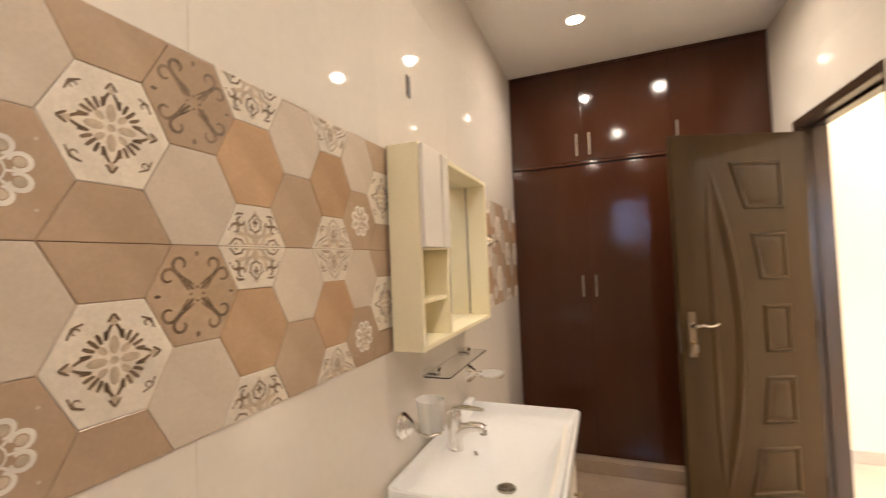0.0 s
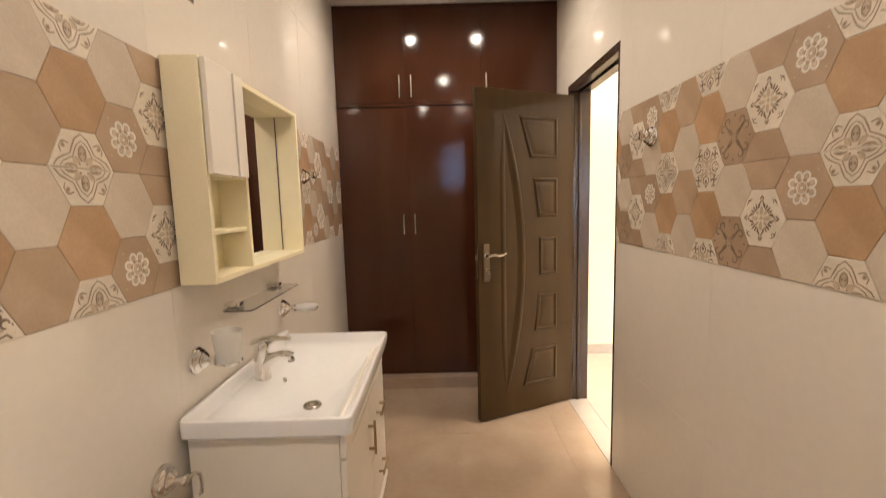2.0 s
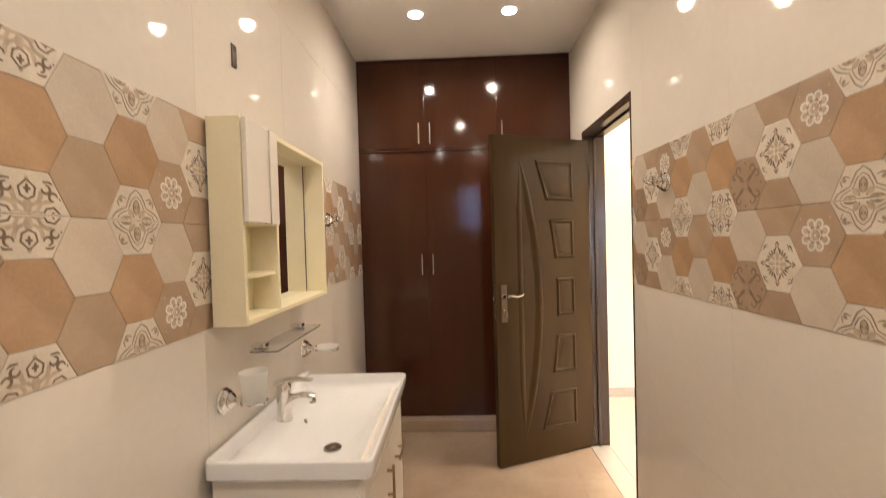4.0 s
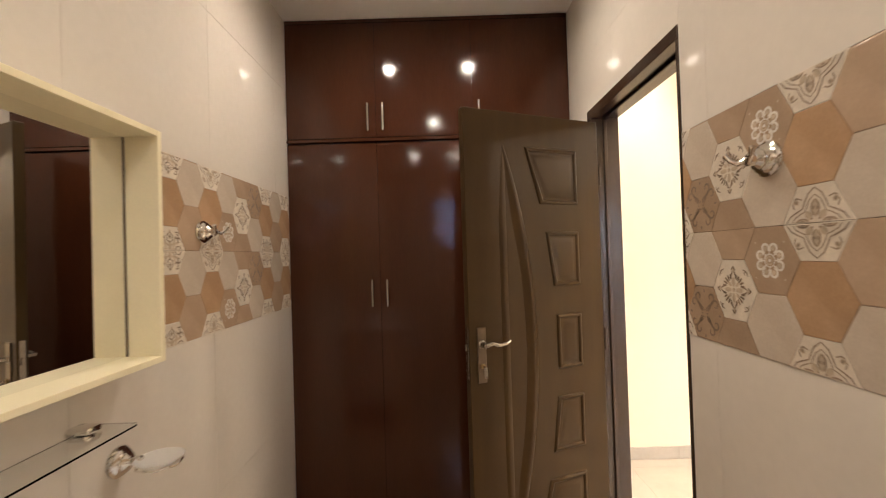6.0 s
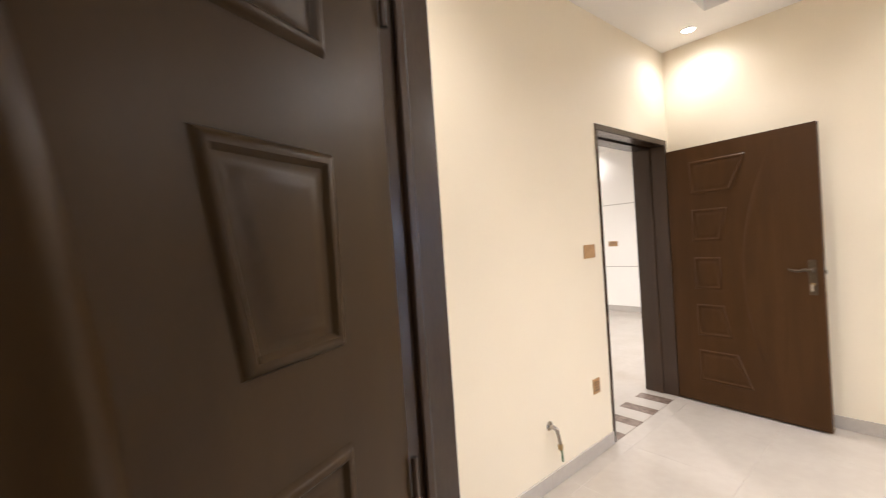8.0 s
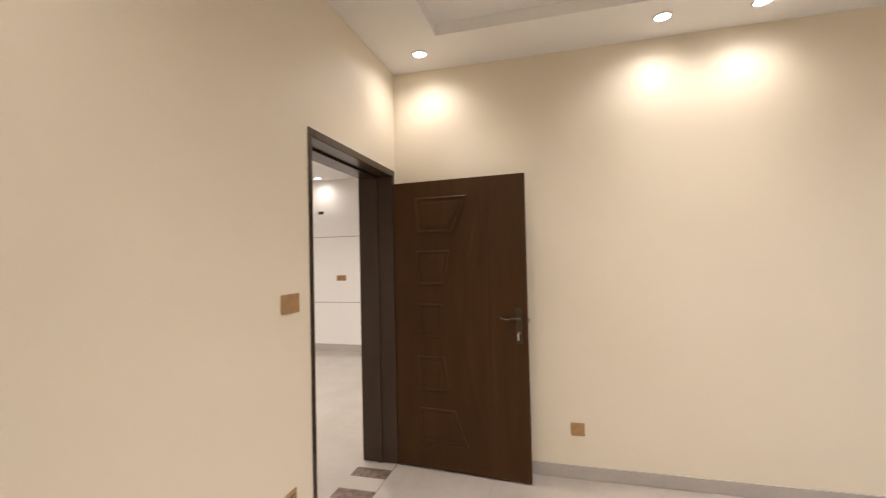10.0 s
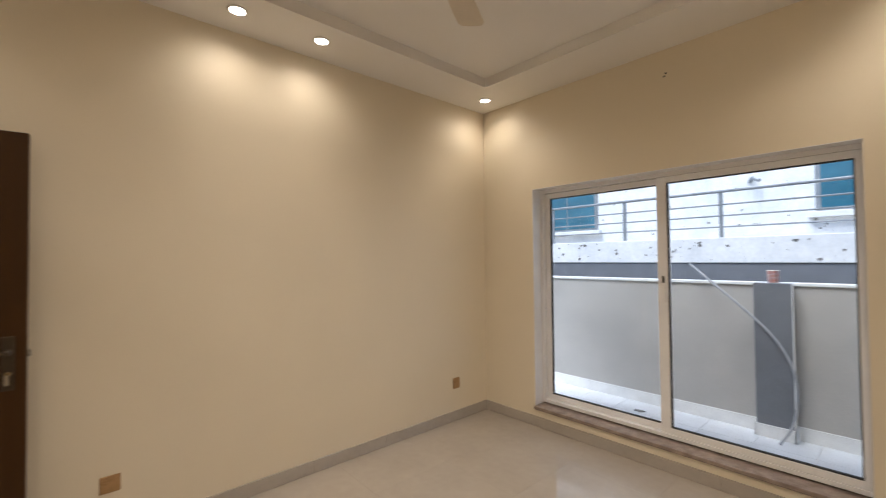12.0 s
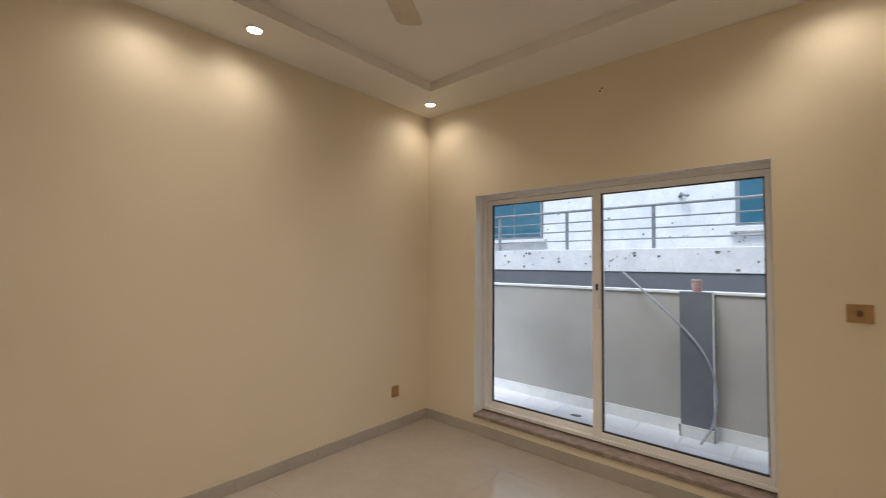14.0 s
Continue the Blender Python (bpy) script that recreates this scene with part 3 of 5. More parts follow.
# ---- mirror cabinet ----
def mirror_cabinet():
    root = thing("mirror_cabinet", "cream wall cabinet with mirror, white door and open shelves", "bathroom cabinet")
    x1, y0, y1, z0, z1, t = 0.110, 1.524, 2.268, 1.184, 1.793, 0.016
    ym = 1.762
    e = 0.0105
    for d, n in (((e, x1, y0, y0 + t, z0, z1), "side_panel"), ((e, x1, y1 - t, y1, z0, z1), "side_panel"), ((e, x1, y0 + t, y1 - t, z0, z0 + t), "bottom_panel"),
                 ((e, x1, y0 + t, y1 - t, z1 - t, z1), "top_panel"), ((e, x1 - 0.002, ym - 0.008, ym + 0.008, z0 + t, z1 - t), "divider"),
                 ((e + 0.006, x1 - 0.006, y0 + t, ym - 0.008, 1.482, 1.494), "shelf"), ((e + 0.006, x1 - 0.012, y0 + t, ym - 0.008, 1.318, 1.330), "shelf"),
                 ((e, e + 0.005, y0 + t, y1 - t, z0 + t, z1 - t), "back_panel")):
        bm = bmesh.new()
        box(bm, *d, bevel=0.0015)
        part(n, bm, M_PVC, root)
    bm = bmesh.new()
    box(bm, x1 + 0.002, x1 + 0.017, y0 + 0.004, ym - 0.094, 1.486, z1 - 0.004, bevel=0.0015)
    part("cupboard_door", bm, M_PVCWHITE, root, "white cupboard door")
    # solid black strip carries the shade of the open gap
    part("gap_shade_strip", boxes((x1 - 0.004, x1 + 0.004, ym - 0.0935, ym - 0.0815, 1.486, z1 - 0.012)), M_BLACK, root, "black strip painted as the shade in the gap beside the door")
    bm = bmesh.new()
    box(bm, x1 + 0.002, x1 + 0.017, ym - 0.081, ym - 0.026, 1.486, z1 - 0.004, bevel=0.0015)
    part("closing_strip", bm, M_PVCWHITE, root, "white closing strip")
    part("mirror", boxes((e + 0.0055, e + 0.0105, ym + 0.009, y1 - t - 0.001, z0 + t + 0.001, z1 - t - 0.001)), M_MIRROR, root, "plain mirror glass")
    part("mirror_edge", boxes((e + 0.0106, e + 0.0125, y1 - t - 0.004, y1 - t - 0.001, z0 + t + 0.001, z1 - t - 0.001)), M_DIMMETAL, root, "dark mirror edge strip")
    return root


mirror_cabinet()


# ---- vanity ----
def vanity():
    root = thing("vanity_unit", "white vanity cabinet with drawers, on tapered legs", "vanity unit")
    y0, y1, x0, x1 = 1.468, 2.178, 0.024, 0.436
    for n, d in (("side_panel", (x0, x1, y0, y0 + 0.016, 0.184, 0.782)), ("side_panel", (x0, x1, y1 - 0.016, y1, 0.184, 0.782)),
                 ("back_panel", (x0, x0 + 0.012, y0 + 0.0165, y1 - 0.0165, 0.184, 0.782)), ("front_frame", (x1 - 0.012, x1, y0 + 0.0165, y1 - 0.0165, 0.184, 0.782)),
                 ("bottom_panel", (x0 + 0.0125, x1 - 0.0125, y0 + 0.0165, y1 - 0.0165, 0.184, 0.20))):
        bm = bmesh.new()
        box(bm, *d, bevel=0.001)
        part(n, bm, M_PVCWHITE, root)
    bm = bmesh.new()
    box(bm, x0 - 0.004, x1 + 0.022, y0 - 0.008, y1 + 0.008, 0.162, 0.183, bevel=0.005)
    part("base_moulding", bm, M_PVCWHITE, root)
    for x in (x0 + 0.012, x1 - 0.055):
        for y in (y0 + 0.004, y1 - 0.059):
            bm = bmesh.new()
            vs = box(bm, x, x + 0.055, y, y + 0.055, 0.001, 0.161)
            for v in bm.verts:
                if v.co.z < 0.1:
                    v.co.x = x + 0.0275 + (v.co.x - x - 0.0275) * 0.62
                    v.co.y = y + 0.0275 + (v.co.y - y - 0.0275) * 0.62
            part("leg", bm, M_PVCWHITE, root)
    xf = x1 + 0.0005

    def front(name, a, b, c, d):
        bm = bmesh.new()
        box(bm, xf, xf + 0.017, a, b, c, d, bevel=0.003)
        f = part(name, bm, M_PVCWHITE, root)
        return f

    def pull(f, pts):
        bm = bmesh.new()
        (ya, za), (yb, zb) = pts
        tube(bm, [(xf + 0.040, ya, za), (xf + 0.040, yb, zb)], 0.0048, 10)
        dy, dz = (yb - ya) * 0.16, (zb - za) * 0.16
        for y, z in ((ya + dy, za + dz), (yb - dy, zb - dz)):
            tube(bm, [(xf + 0.014, y, z), (xf + 0.041, y, z)], 0.0052, 8)
        part("handle", bm, M_BRASS, f, "antique brass bar handle", True)

    f = front("cupboard_door", y0 + 0.004, 1.838, 0.192, 0.69)
    pull(f, ((1.800, 0.50), (1.800, 0.625)))
    for c, d in ((0.192, 0.435), (0.440, 0.69)):
        f = front("drawer_front", 1.843, y1 - 0.004, c, d)
        pull(f, ((1.955, (c + d) / 2), (2.075, (c + d) / 2)))
    front("top_rail", y0 + 0.004, y1 - 0.004, 0.695, 0.770)
    return root


vanity()


def wash_basin():
    root = thing("wash_basin", "white ceramic vanity basin with a wide shallow dished bowl", "wash basin")
    x0, x1, y0, y1, zt = 0.0115, 0.482, 1.442, 2.198, 0.830
    bm = bmesh.new()
    n = 6

    def ring(back, front, near, far, r, z):
        return rounded(x0 + back, x1 - front, y0 + near, y1 - far, r, n), z

    loops = [ring(0.012, 0.024, 0.012, 0.012, 0.02, 0.772), ring(0, 0.004, 0.003, 0.003, 0.022, 0.780), ring(0, 0, 0, 0, 0.024, zt - 0.012),
             ring(0.001, 0.002, 0.002, 0.002, 0.023, zt - 0.003), ring(0.003, 0.006, 0.006, 0.006, 0.022, zt), ring(0.008, 0.011, 0.011, 0.011, 0.02, zt - 0.001),
             ring(0.014, 0.016, 0.017, 0.017, 0.02, zt - 0.010), ring(0.018, 0.022, 0.024, 0.024, 0.022, zt - 0.032), ring(0.024, 0.030, 0.034, 0.034, 0.026, zt - 0.045),
             ring(0.085, 0.050, 0.065, 0.065, 0.05, zt - 0.053), ring(0.118, 0.068, 0.095, 0.095, 0.06, zt - 0.064), ring(0.140, 0.090, 0.130, 0.130, 0.06, zt - 0.090),
             ring(0.175, 0.125, 0.190, 0.250, 0.05, zt - 0.112), (rounded(0.245, 0.300, 1.735, 1.790, 0.025, n), zt - 0.124)]
    rings = [[bm.verts.new((*p, z)) for p in pts] for pts, z in loops]
    for a, b in zip(rings, rings[1:]):
        k = len(a)
        for i in range(k):
            bm.faces.new([a[i], a[(i + 1) % k], b[(i + 1) % k], b[i]])
    bm.faces.new(rings[-1])
    part("bowl", bm, M_CERAMIC, root, "", True)
    part("drain", lathe(bmesh.new(), [(0, 0.004), (0.012, 0.005), (0.014, 0.002), (0.022, 0.003), (0.027, 0.006), (0.031, 0.003), (0.031, -0.002), (0, -0.002)], pose(0.272, 1.762, zt - 0.122)), M_STEEL, root, "round chrome drain", True)
    part("drain_gap", lathe(bmesh.new(), [(0.0145, 0.0032), (0.0215, 0.0042), (0.0215, 0.0050), (0.0145, 0.0040)], pose(0.272, 1.762, zt - 0.1212)), M_DIMMETAL, root, "", True)
    part("overflow_ring", lathe(bmesh.new(), [(0.004, 0.0), (0.004, 0.003), (0.007, 0.004), (0.009, 0.0)], pose(0.141, 1.865, zt - 0.072, 0, 60, 0), 18), M_STEEL, root, "", True)
    # upstand in the far corner by the wall
    bm = bmesh.new()
    box(bm, x0 + 0.001, x0 + 0.034, y1 - 0.085, y1 - 0.004, zt - 0.004, zt + 0.019, bevel=0.010, seg=3)
    part("corner_upstand", bm, M_CERAMIC, root, "", True)
    return root


wash_basin()


def faucet():
    root = thing("basin_tap", "chrome single-lever mixer tap on the basin deck", "tap", m=pose(0.076, 1.835, 0.7785))
    part("body", lathe(bmesh.new(), [(0, 0), (0.028, 0), (0.0285, 0.004), (0.0262, 0.009), (0.0252, 0.05), (0.0256, 0.085), (0.0265, 0.108), (0.0245, 0.127), (0.016, 0.138), (0, 0.140)]), M_CHROME, root, "", True)
    bm = bmesh.new()
    tube(bm, [(0.002, 0, 0.050), (0.032, 0, 0.074), (0.062, 0, 0.085), (0.092, 0, 0.086), (0.110, 0, 0.078)], [0.024, 0.021, 0.0175, 0.0165, 0.015], 16)
    part("spout", bm, M_CHROME, root, "", True)
    part("aerator", lathe(bmesh.new(), [(0, 0), (0.012, 0), (0.012, 0.012), (0, 0.012)], pose(0.106, 0, 0.062)), M_STEEL, root, "", True)
    bm = bmesh.new()
    tube(bm, [(-0.024, 0, 0.112), (-0.016, 0, 0.134), (0.010, 0, 0.149), (0.050, 0, 0.152), (0.085, 0, 0.149), (0.110, 0, 0.146)], [0.016, 0.022, 0.019, 0.014, 0.012, 0.008], 14)
    for v in bm.verts:
        v.co.z = 0.144 + (v.co.z - 0.144) * 0.55
    part("lever", bm, M_CHROME, root, "", True)


faucet()


# ---- wall fittings ----
def rosette(bm, reach, flare=0.036):
    """A stepped trumpet rosette that stands out from the wall along x."""
    lathe(bm, [(0, 0), (flare * 1.06, 0), (flare * 1.12, 0.004), (flare * 1.08, 0.008), (flare * 0.90, 0.011), (flare * 0.96, 0.016), (flare * 0.84, 0.021), (flare * 0.66, 0.024), (flare * 0.68, 0.029),
               (flare * 0.50, 0.035), (0.011, 0.040), (0.0095, reach - 0.016), (0.0145, reach - 0.011), (0.0145, reach - 0.002), (0.010, reach + 0.003), (0, reach + 0.004)], pose(0, 0, 0, 0, 90, 0), 24)
    return bm


def wall_ring_holder(name, label, category, y, z, cup):
    root = thing(name, label, category, m=pose(0.0005, y, z))
    part("rosette", rosette(bmesh.new(), 0.062), M_CHROME, root, "", True)
    bm = bmesh.new()
    r = 0.036 if cup else 0.050
    cx = 0.062 + r * (1.0 if cup else 0.95)
    tube(bm, [(cx + r * math.cos(a), r * math.sin(a), -0.004 + 0.002 * math.sin(6 * a)) for a in (2 * math.pi * i / 28 for i in range(29))], 0.0035, 8)
    part("ring", bm, M_CHROME, root, "", True)
    if cup:
        g = part("tumbler", lathe(bmesh.new(), [(0, -0.012), (0.030, -0.012), (0.032, -0.009), (0.0415, 0.088), (0.039, 0.088), (0.030, -0.006), (0, -0.006)], pose(cx, 0, 0.0)), M_FROST, root, "frosted glass tumbler", True)
    else:
        g = part("soap_dish", lathe(bmesh.new(), [(0, -0.012), (0.03, -0.010), (0.052, 0.006), (0.056, 0.010), (0.053, 0.010), (0.03, -0.006), (0, -0.008)], pose(cx, 0, 0.0)), M_FROST, root, "frosted glass soap dish", True)
    return root


wall_ring_holder("tumbler_holder", "chrome wall holder with a frosted glass tumbler", "tumbler holder", 1.575, 0.950, True)
wall_ring_holder("soap_dish_holder", "chrome wall holder with a frosted soap dish", "soap dish", 2.235, 0.936, False)

root = thing("toilet_roll_holder", "chrome hooked toilet roll holder on the tiled wall", "toilet roll holder", m=pose(0.0005, 1.384, 0.706))
part("rosette", rosette(bmesh.new(), 0.066), M_CHROME, root, "", True)
bm = bmesh.new()
tube(bm, [(0.066, 0, 0.0), (0.085, 0.004, 0.018), (0.094, 0.012, 0.010), (0.095, 0.016, -0.02), (0.090, 0.020, -0.048), (0.080, 0.026, -0.058)], [0.005, 0.0048, 0.0045, 0.0045, 0.0045, 0.004], 10)
part("hook_arm", bm, M_CHROME, root, "", True)

root = thing("glass_shelf", "clear glass wall shelf on two chrome brackets", "shelf")
bm = bmesh.new()
prism(bm, rounded(0.012, 0.112, 1.715, 2.165, 0.012, 4), 1.057, 1.0615)
part("glass_plate", bm, M_SHELFGLASS, root)
for y in (1.77, 2.11):
    bm = bmesh.new()
    box(bm, 0.0005, 0.052, y - 0.020, y + 0.020, 1.0625, 1.078, bevel=0.005)
    box(bm, 0.0005, 0.040, y - 0.016, y + 0.016, 1.043, 1.0555, bevel=0.004)
    part("bracket", bm, M_CHROME, root, "", True)


def robe_hook(m):
    root = thing("robe_hook", "chrome double robe hook on the patterned tiles", "robe hook", "robe hooks", m)
    part("rosette", rosette(bmesh.new(), 0.05), M_CHROME, root, "", True)
    for s in (-1, 1):
        bm = bmesh.new()
        tube(bm, [(0.05, 0, 0), (0.058, s * 0.016, -0.006), (0.064, s * 0.032, 0.004), (0.068, s * 0.042, 0.020)], [0.007, 0.006, 0.0055, 0.007], 10)
        part("prong", bm, M_CHROME, root, "", True)


robe_hook(pose(0.003, 2.630, 1.548))
robe_hook(pose(W - 0.003, 2.080, 1.630, 0, 0, 180))

root = thing("shower_mixer", "chrome wall shower mixer with a short lever", "shower mixer", m=pose(W - 0.003, 0.970, 1.585, 0, 0, 180))
part("rosette", lathe(bmesh.new(), [(0, 0), (0.052, 0), (0.053, 0.004), (0.047, 0.010), (0.034, 0.016), (0, 0.017)], pose(0, 0, 0, 0, 90, 0), 32), M_CHROME, root, "", True)
part("body", lathe(bmesh.new(), [(0, 0.015), (0.029, 0.015), (0.030, 0.045), (0.027, 0.060), (0.017, 0.070), (0, 0.073)], pose(0, 0, 0, 0, 90, 0), 28), M_CHROME, root, "", True)
bm = bmesh.new()
tube(bm, [(0.050, 0.004, 0.004), (0.054, -0.030, 0.012), (0.056, -0.070, 0.016), (0.057, -0.100, 0.016), (0.057, -0.108, 0.016)], [0.015, 0.0135, 0.0125, 0.012, 0.008], 14)
part("lever", bm, M_CHROME, root, "", True)

root = thing("wall_outlet_box", "open dark electrical box in the tiled wall", "electrical box")
# no hollow here: a black slab on the tiles paints the box's dark inside
part("recess_shade", boxes((0.0006, 0.004, 1.702, 1.724, 2.012, 2.080)), M_BLACK, root)
part("lip", boxes((0.0006, 0.0045, 1.699, 1.702, 2.009, 2.083), (0.0006, 0.0045, 1.724, 1.727, 2.009, 2.083), (0.0006, 0.0045, 1.702, 1.724, 2.080, 2.083), (0.0006, 0.0045, 1.702, 1.724, 2.009, 2.012)), M_PLATEDARK, root)


# ---- toilet ----
def toilet():
    root = thing("toilet", "white ceramic close-coupled toilet with the lid shut", "toilet")
    cy = 0.962

    def loft(loops):
        bm = bmesh.new()
        rings = [[bm.verts.new((*p, z)) for p in pts] for pts, z in loops]
        for a, b in zip(rings, rings[1:]):
            k = len(a)
            for i in range(k):
                bm.faces.new([a[i], a[(i + 1) % k], b[(i + 1) % k], b[i]])
        bm.faces.new(rings[0])
        bm.faces.new(rings[-1])
        return bm

    def egg(x0, x1, hw, n=40):
        c, out = x0 + hw * 1.05, []
        for i in range(n):
            a = 2 * math.pi * i / n
            lx = (x1 - c) if math.cos(a) > 0 else (c - x0)
            p = 2.0 if math.cos(a) > 0 else 3.2
            k = (abs(math.cos(a)) ** p + abs(math.sin(a)) ** p) ** (-1 / p)
            out.append((c + lx * k * math.cos(a), cy + hw * k * math.sin(a)))
        return out

    part("tank", loft([(rounded(0.03, 0.225, cy - 0.155, cy + 0.155, 0.04), 0.40), (rounded(0.03, 0.245, cy - 0.165, cy + 0.165, 0.05), 0.46), (rounded(0.03, 0.272, cy - 0.180, cy + 0.180, 0.085), 0.735), (rounded(0.03, 0.272, cy - 0.180, cy + 0.180, 0.085), 0.749)]), M_CERAMIC, root, "", True)
    lid = [(rounded(0.03, 0.276, cy - 0.184, cy + 0.184, 0.09, 8), 0.7495), (rounded(0.028, 0.290, cy - 0.194, cy + 0.194, 0.10, 8), 0.754), (rounded(0.028, 0.292, cy - 0.196, cy + 0.196, 0.10, 8), 0.764)]
    for i in range(1, 9):
        a = math.pi / 2 * i / 8
        d = 0.112 * (1 - math.cos(a))
        lid.append((rounded(0.028 + 0.25 * d, 0.292 - d, cy - 0.196 + d, cy + 0.196 - d, 0.10 - 0.4 * d, 8), 0.764 + 0.047 * math.sin(a)))
    part("tank_lid", loft(lid), M_CERAMIC, root, "", True)
    b = part("flush_button", lathe(bmesh.new(), [(0.0, 0.006), (0.022, 0.007), (0.0235, 0.004), (0.025, 0.0075), (0.033, 0.006), (0.036, 0.0), (0, 0)], pose(0.142, 1.000, 0.8085)), M_CHROME, root, "oval chrome dual flush button", True)
    part("button_split", boxes((0.118, 0.166, 0.9992, 1.0008, 0.8148, 0.8168)), M_BLACK, b)
    part("bowl", loft([(egg(0.10, 0.50, 0.115), 0.001), (egg(0.10, 0.50, 0.112), 0.05), (egg(0.11, 0.50, 0.105), 0.16), (egg(0.13, 0.60, 0.15), 0.30), (egg(0.14, 0.695, 0.178), 0.385), (egg(0.14, 0.702, 0.182), 0.409)]), M_CERAMIC, root, "", True)
    part("seat", loft([(egg(0.262, 0.710, 0.188), 0.41), (egg(0.262, 0.715, 0.192), 0.415), (egg(0.262, 0.715, 0.192), 0.424), (egg(0.264, 0.711, 0.188), 0.428)]), M_CERAMIC, root, "", True)
    part("seat_lid", loft([(egg(0.262, 0.715, 0.193), 0.4285), (egg(0.262, 0.720, 0.197), 0.434), (egg(0.263, 0.718, 0.195), 0.446), (egg(0.272, 0.70, 0.178), 0.453), (egg(0.31, 0.60, 0.11), 0.456)]), M_CERAMIC, root, "", True)
    for y in (cy - 0.075, cy + 0.075):
        bm = bmesh.new()
        tube(bm, [(0.256, y - 0.022, 0.4205), (0.256, y + 0.022, 0.4205)], 0.011, 12)
        part("seat_hinge", bm, M_CERAMIC, root, "", True)
    lab = part("label", prism(bmesh.new(), [(0.937, 0.652), (0.955, 0.641), (0.966, 0.660), (0.974, 0.668), (0.972, 0.712), (0.951, 0.706), (0.940, 0.690), (0.946, 0.672)], 0.2600, 0.2716, "x"), M_PAPER, root, "torn paper label on the tank")
    part("label_band", prism(bmesh.new(), [(0.944, 0.686), (0.972, 0.692), (0.971, 0.709), (0.953, 0.704)], 0.2717, 0.2724, "x"), M_STICKER, lab, "orange printed band")
    part("label_text", boxes((0.2717, 0.2724, 0.950, 0.967, 0.668, 0.671), (0.2717, 0.2724, 0.944, 0.956, 0.655, 0.658)), M_SMUDGE, lab, "unreadable dark print")


toilet()


# ---- bedroom fittings ----
def wall_plate(name, label, m, w, h, category, insert):
    root = thing(name, label, category, "wall plates", m)
    bm = bmesh.new()
    box(bm, -w / 2, w / 2, -0.009, -0.0006, -h / 2, h / 2, bevel=0.003)
    part("plate", bm, M_PLATE, root)
    if insert == "dark":
        part("insert", boxes((-0.011, 0.011, -0.0115, -0.0085, -0.015, 0.015), bevel=0.001), M_PLATEDARK, root, "dark centre insert")
    else:
        bm = bmesh.new()
        for z in (-h * 0.26, -h * 0.08, h * 0.1, h * 0.27):
            box(bm, -w * 0.40, w * 0.40, -0.0102, -0.0086, z - 0.004, z + 0.004)
        part("cardboard_ribs", bm, M_PLATEDARK if insert == "ribs" else M_PLATE, root, "ribbed brown cover strips")


wall_plate("switch_plate", "tan switch plate beside the bedroom doorway", pose(3.648, YN, 1.289), 0.125, 0.085, "switch", "flat")
wall_plate("socket_plate", "tan socket plate low beside the doorway", pose(3.632, YN, 0.435), 0.075, 0.095, "socket", "ribs")
wall_plate("socket_plate", "tan socket plate low on the cream wall", pose(XE, 2.774, 0.323, 0, 0, -90), 0.085, 0.085, "socket", "flat")
wall_plate("socket_plate", "tan socket plate low near the window corner", pose(XE, 0.34, 0.329, 0, 0, -90), 0.08, 0.095, "socket", "flat")
wall_plate("switch_plate", "tan fan switch plate beside the window", pose(2.028, YS, 1.215, 0, 0, 180), 0.098, 0.092, "switch", "dark")
wall_plate("socket_plate", "tan double socket plate on the lounge wall", pose(XL, 6.28, 1.185, 0, 0, -90), 0.17, 0.09, "socket", "ribs")
root = thing("wall_outlet_box", "dark open electrical box on the lounge wall", "electrical box")
# black slab on the wall paints the shaded inside of the open box
part("recess_shade", boxes((XL - 0.004, XL - 0.0006, 6.59, 6.69, 2.25, 2.30)), M_BLACK, root)
root = thing("wall_screw_holes", "two dark plugged holes high on the cream wall", "wall plug")
for x, z in ((3.285, 2.690), (3.297, 2.672)):
    part("hole", lathe(bmesh.new(), [(0, 0.0006), (0.006, 0.0006), (0.006, 0.002), (0, 0.002)], pose(x, YS, z, -90), 12), M_BLACK, root)

root = thing("water_pipe_stub", "capped steel water pipe stub with a green hose end", "pipe", m=pose(3.128, YN, 0.347))
bm = bmesh.new()
tube(bm, [(0, 0, 0), (0, -0.03, 0), (0.006, -0.046, -0.012), (0.012, -0.05, -0.05), (0.028, -0.048, -0.10)], [0.012, 0.012, 0.012, 0.010, 0.010], 10)
part("elbow", bm, M_STEEL, root, "", True)
part("flange", lathe(bmesh.new(), [(0, 0.0006), (0.026, 0.0006), (0.026, 0.004), (0.014, 0.009), (0, 0.009)], pose(0, 0, 0, 90)), M_STEEL, root, "", True)
part("nut", lathe(bmesh.new(), [(0, 0), (0.015, 0), (0.015, 0.028), (0, 0.028)], pose(0.026, -0.048, -0.125), 6), M_BRASS, root, "brass nut")
bm = bmesh.new()
tube(bm, [(0.03, -0.048, -0.12), (0.042, -0.046, -0.16), (0.05, -0.04, -0.205)], 0.006, 8)
part("hose_end", bm, mat("green_hose", (0.10, 0.20, 0.09), 0.5), root, "short green hose end", True)


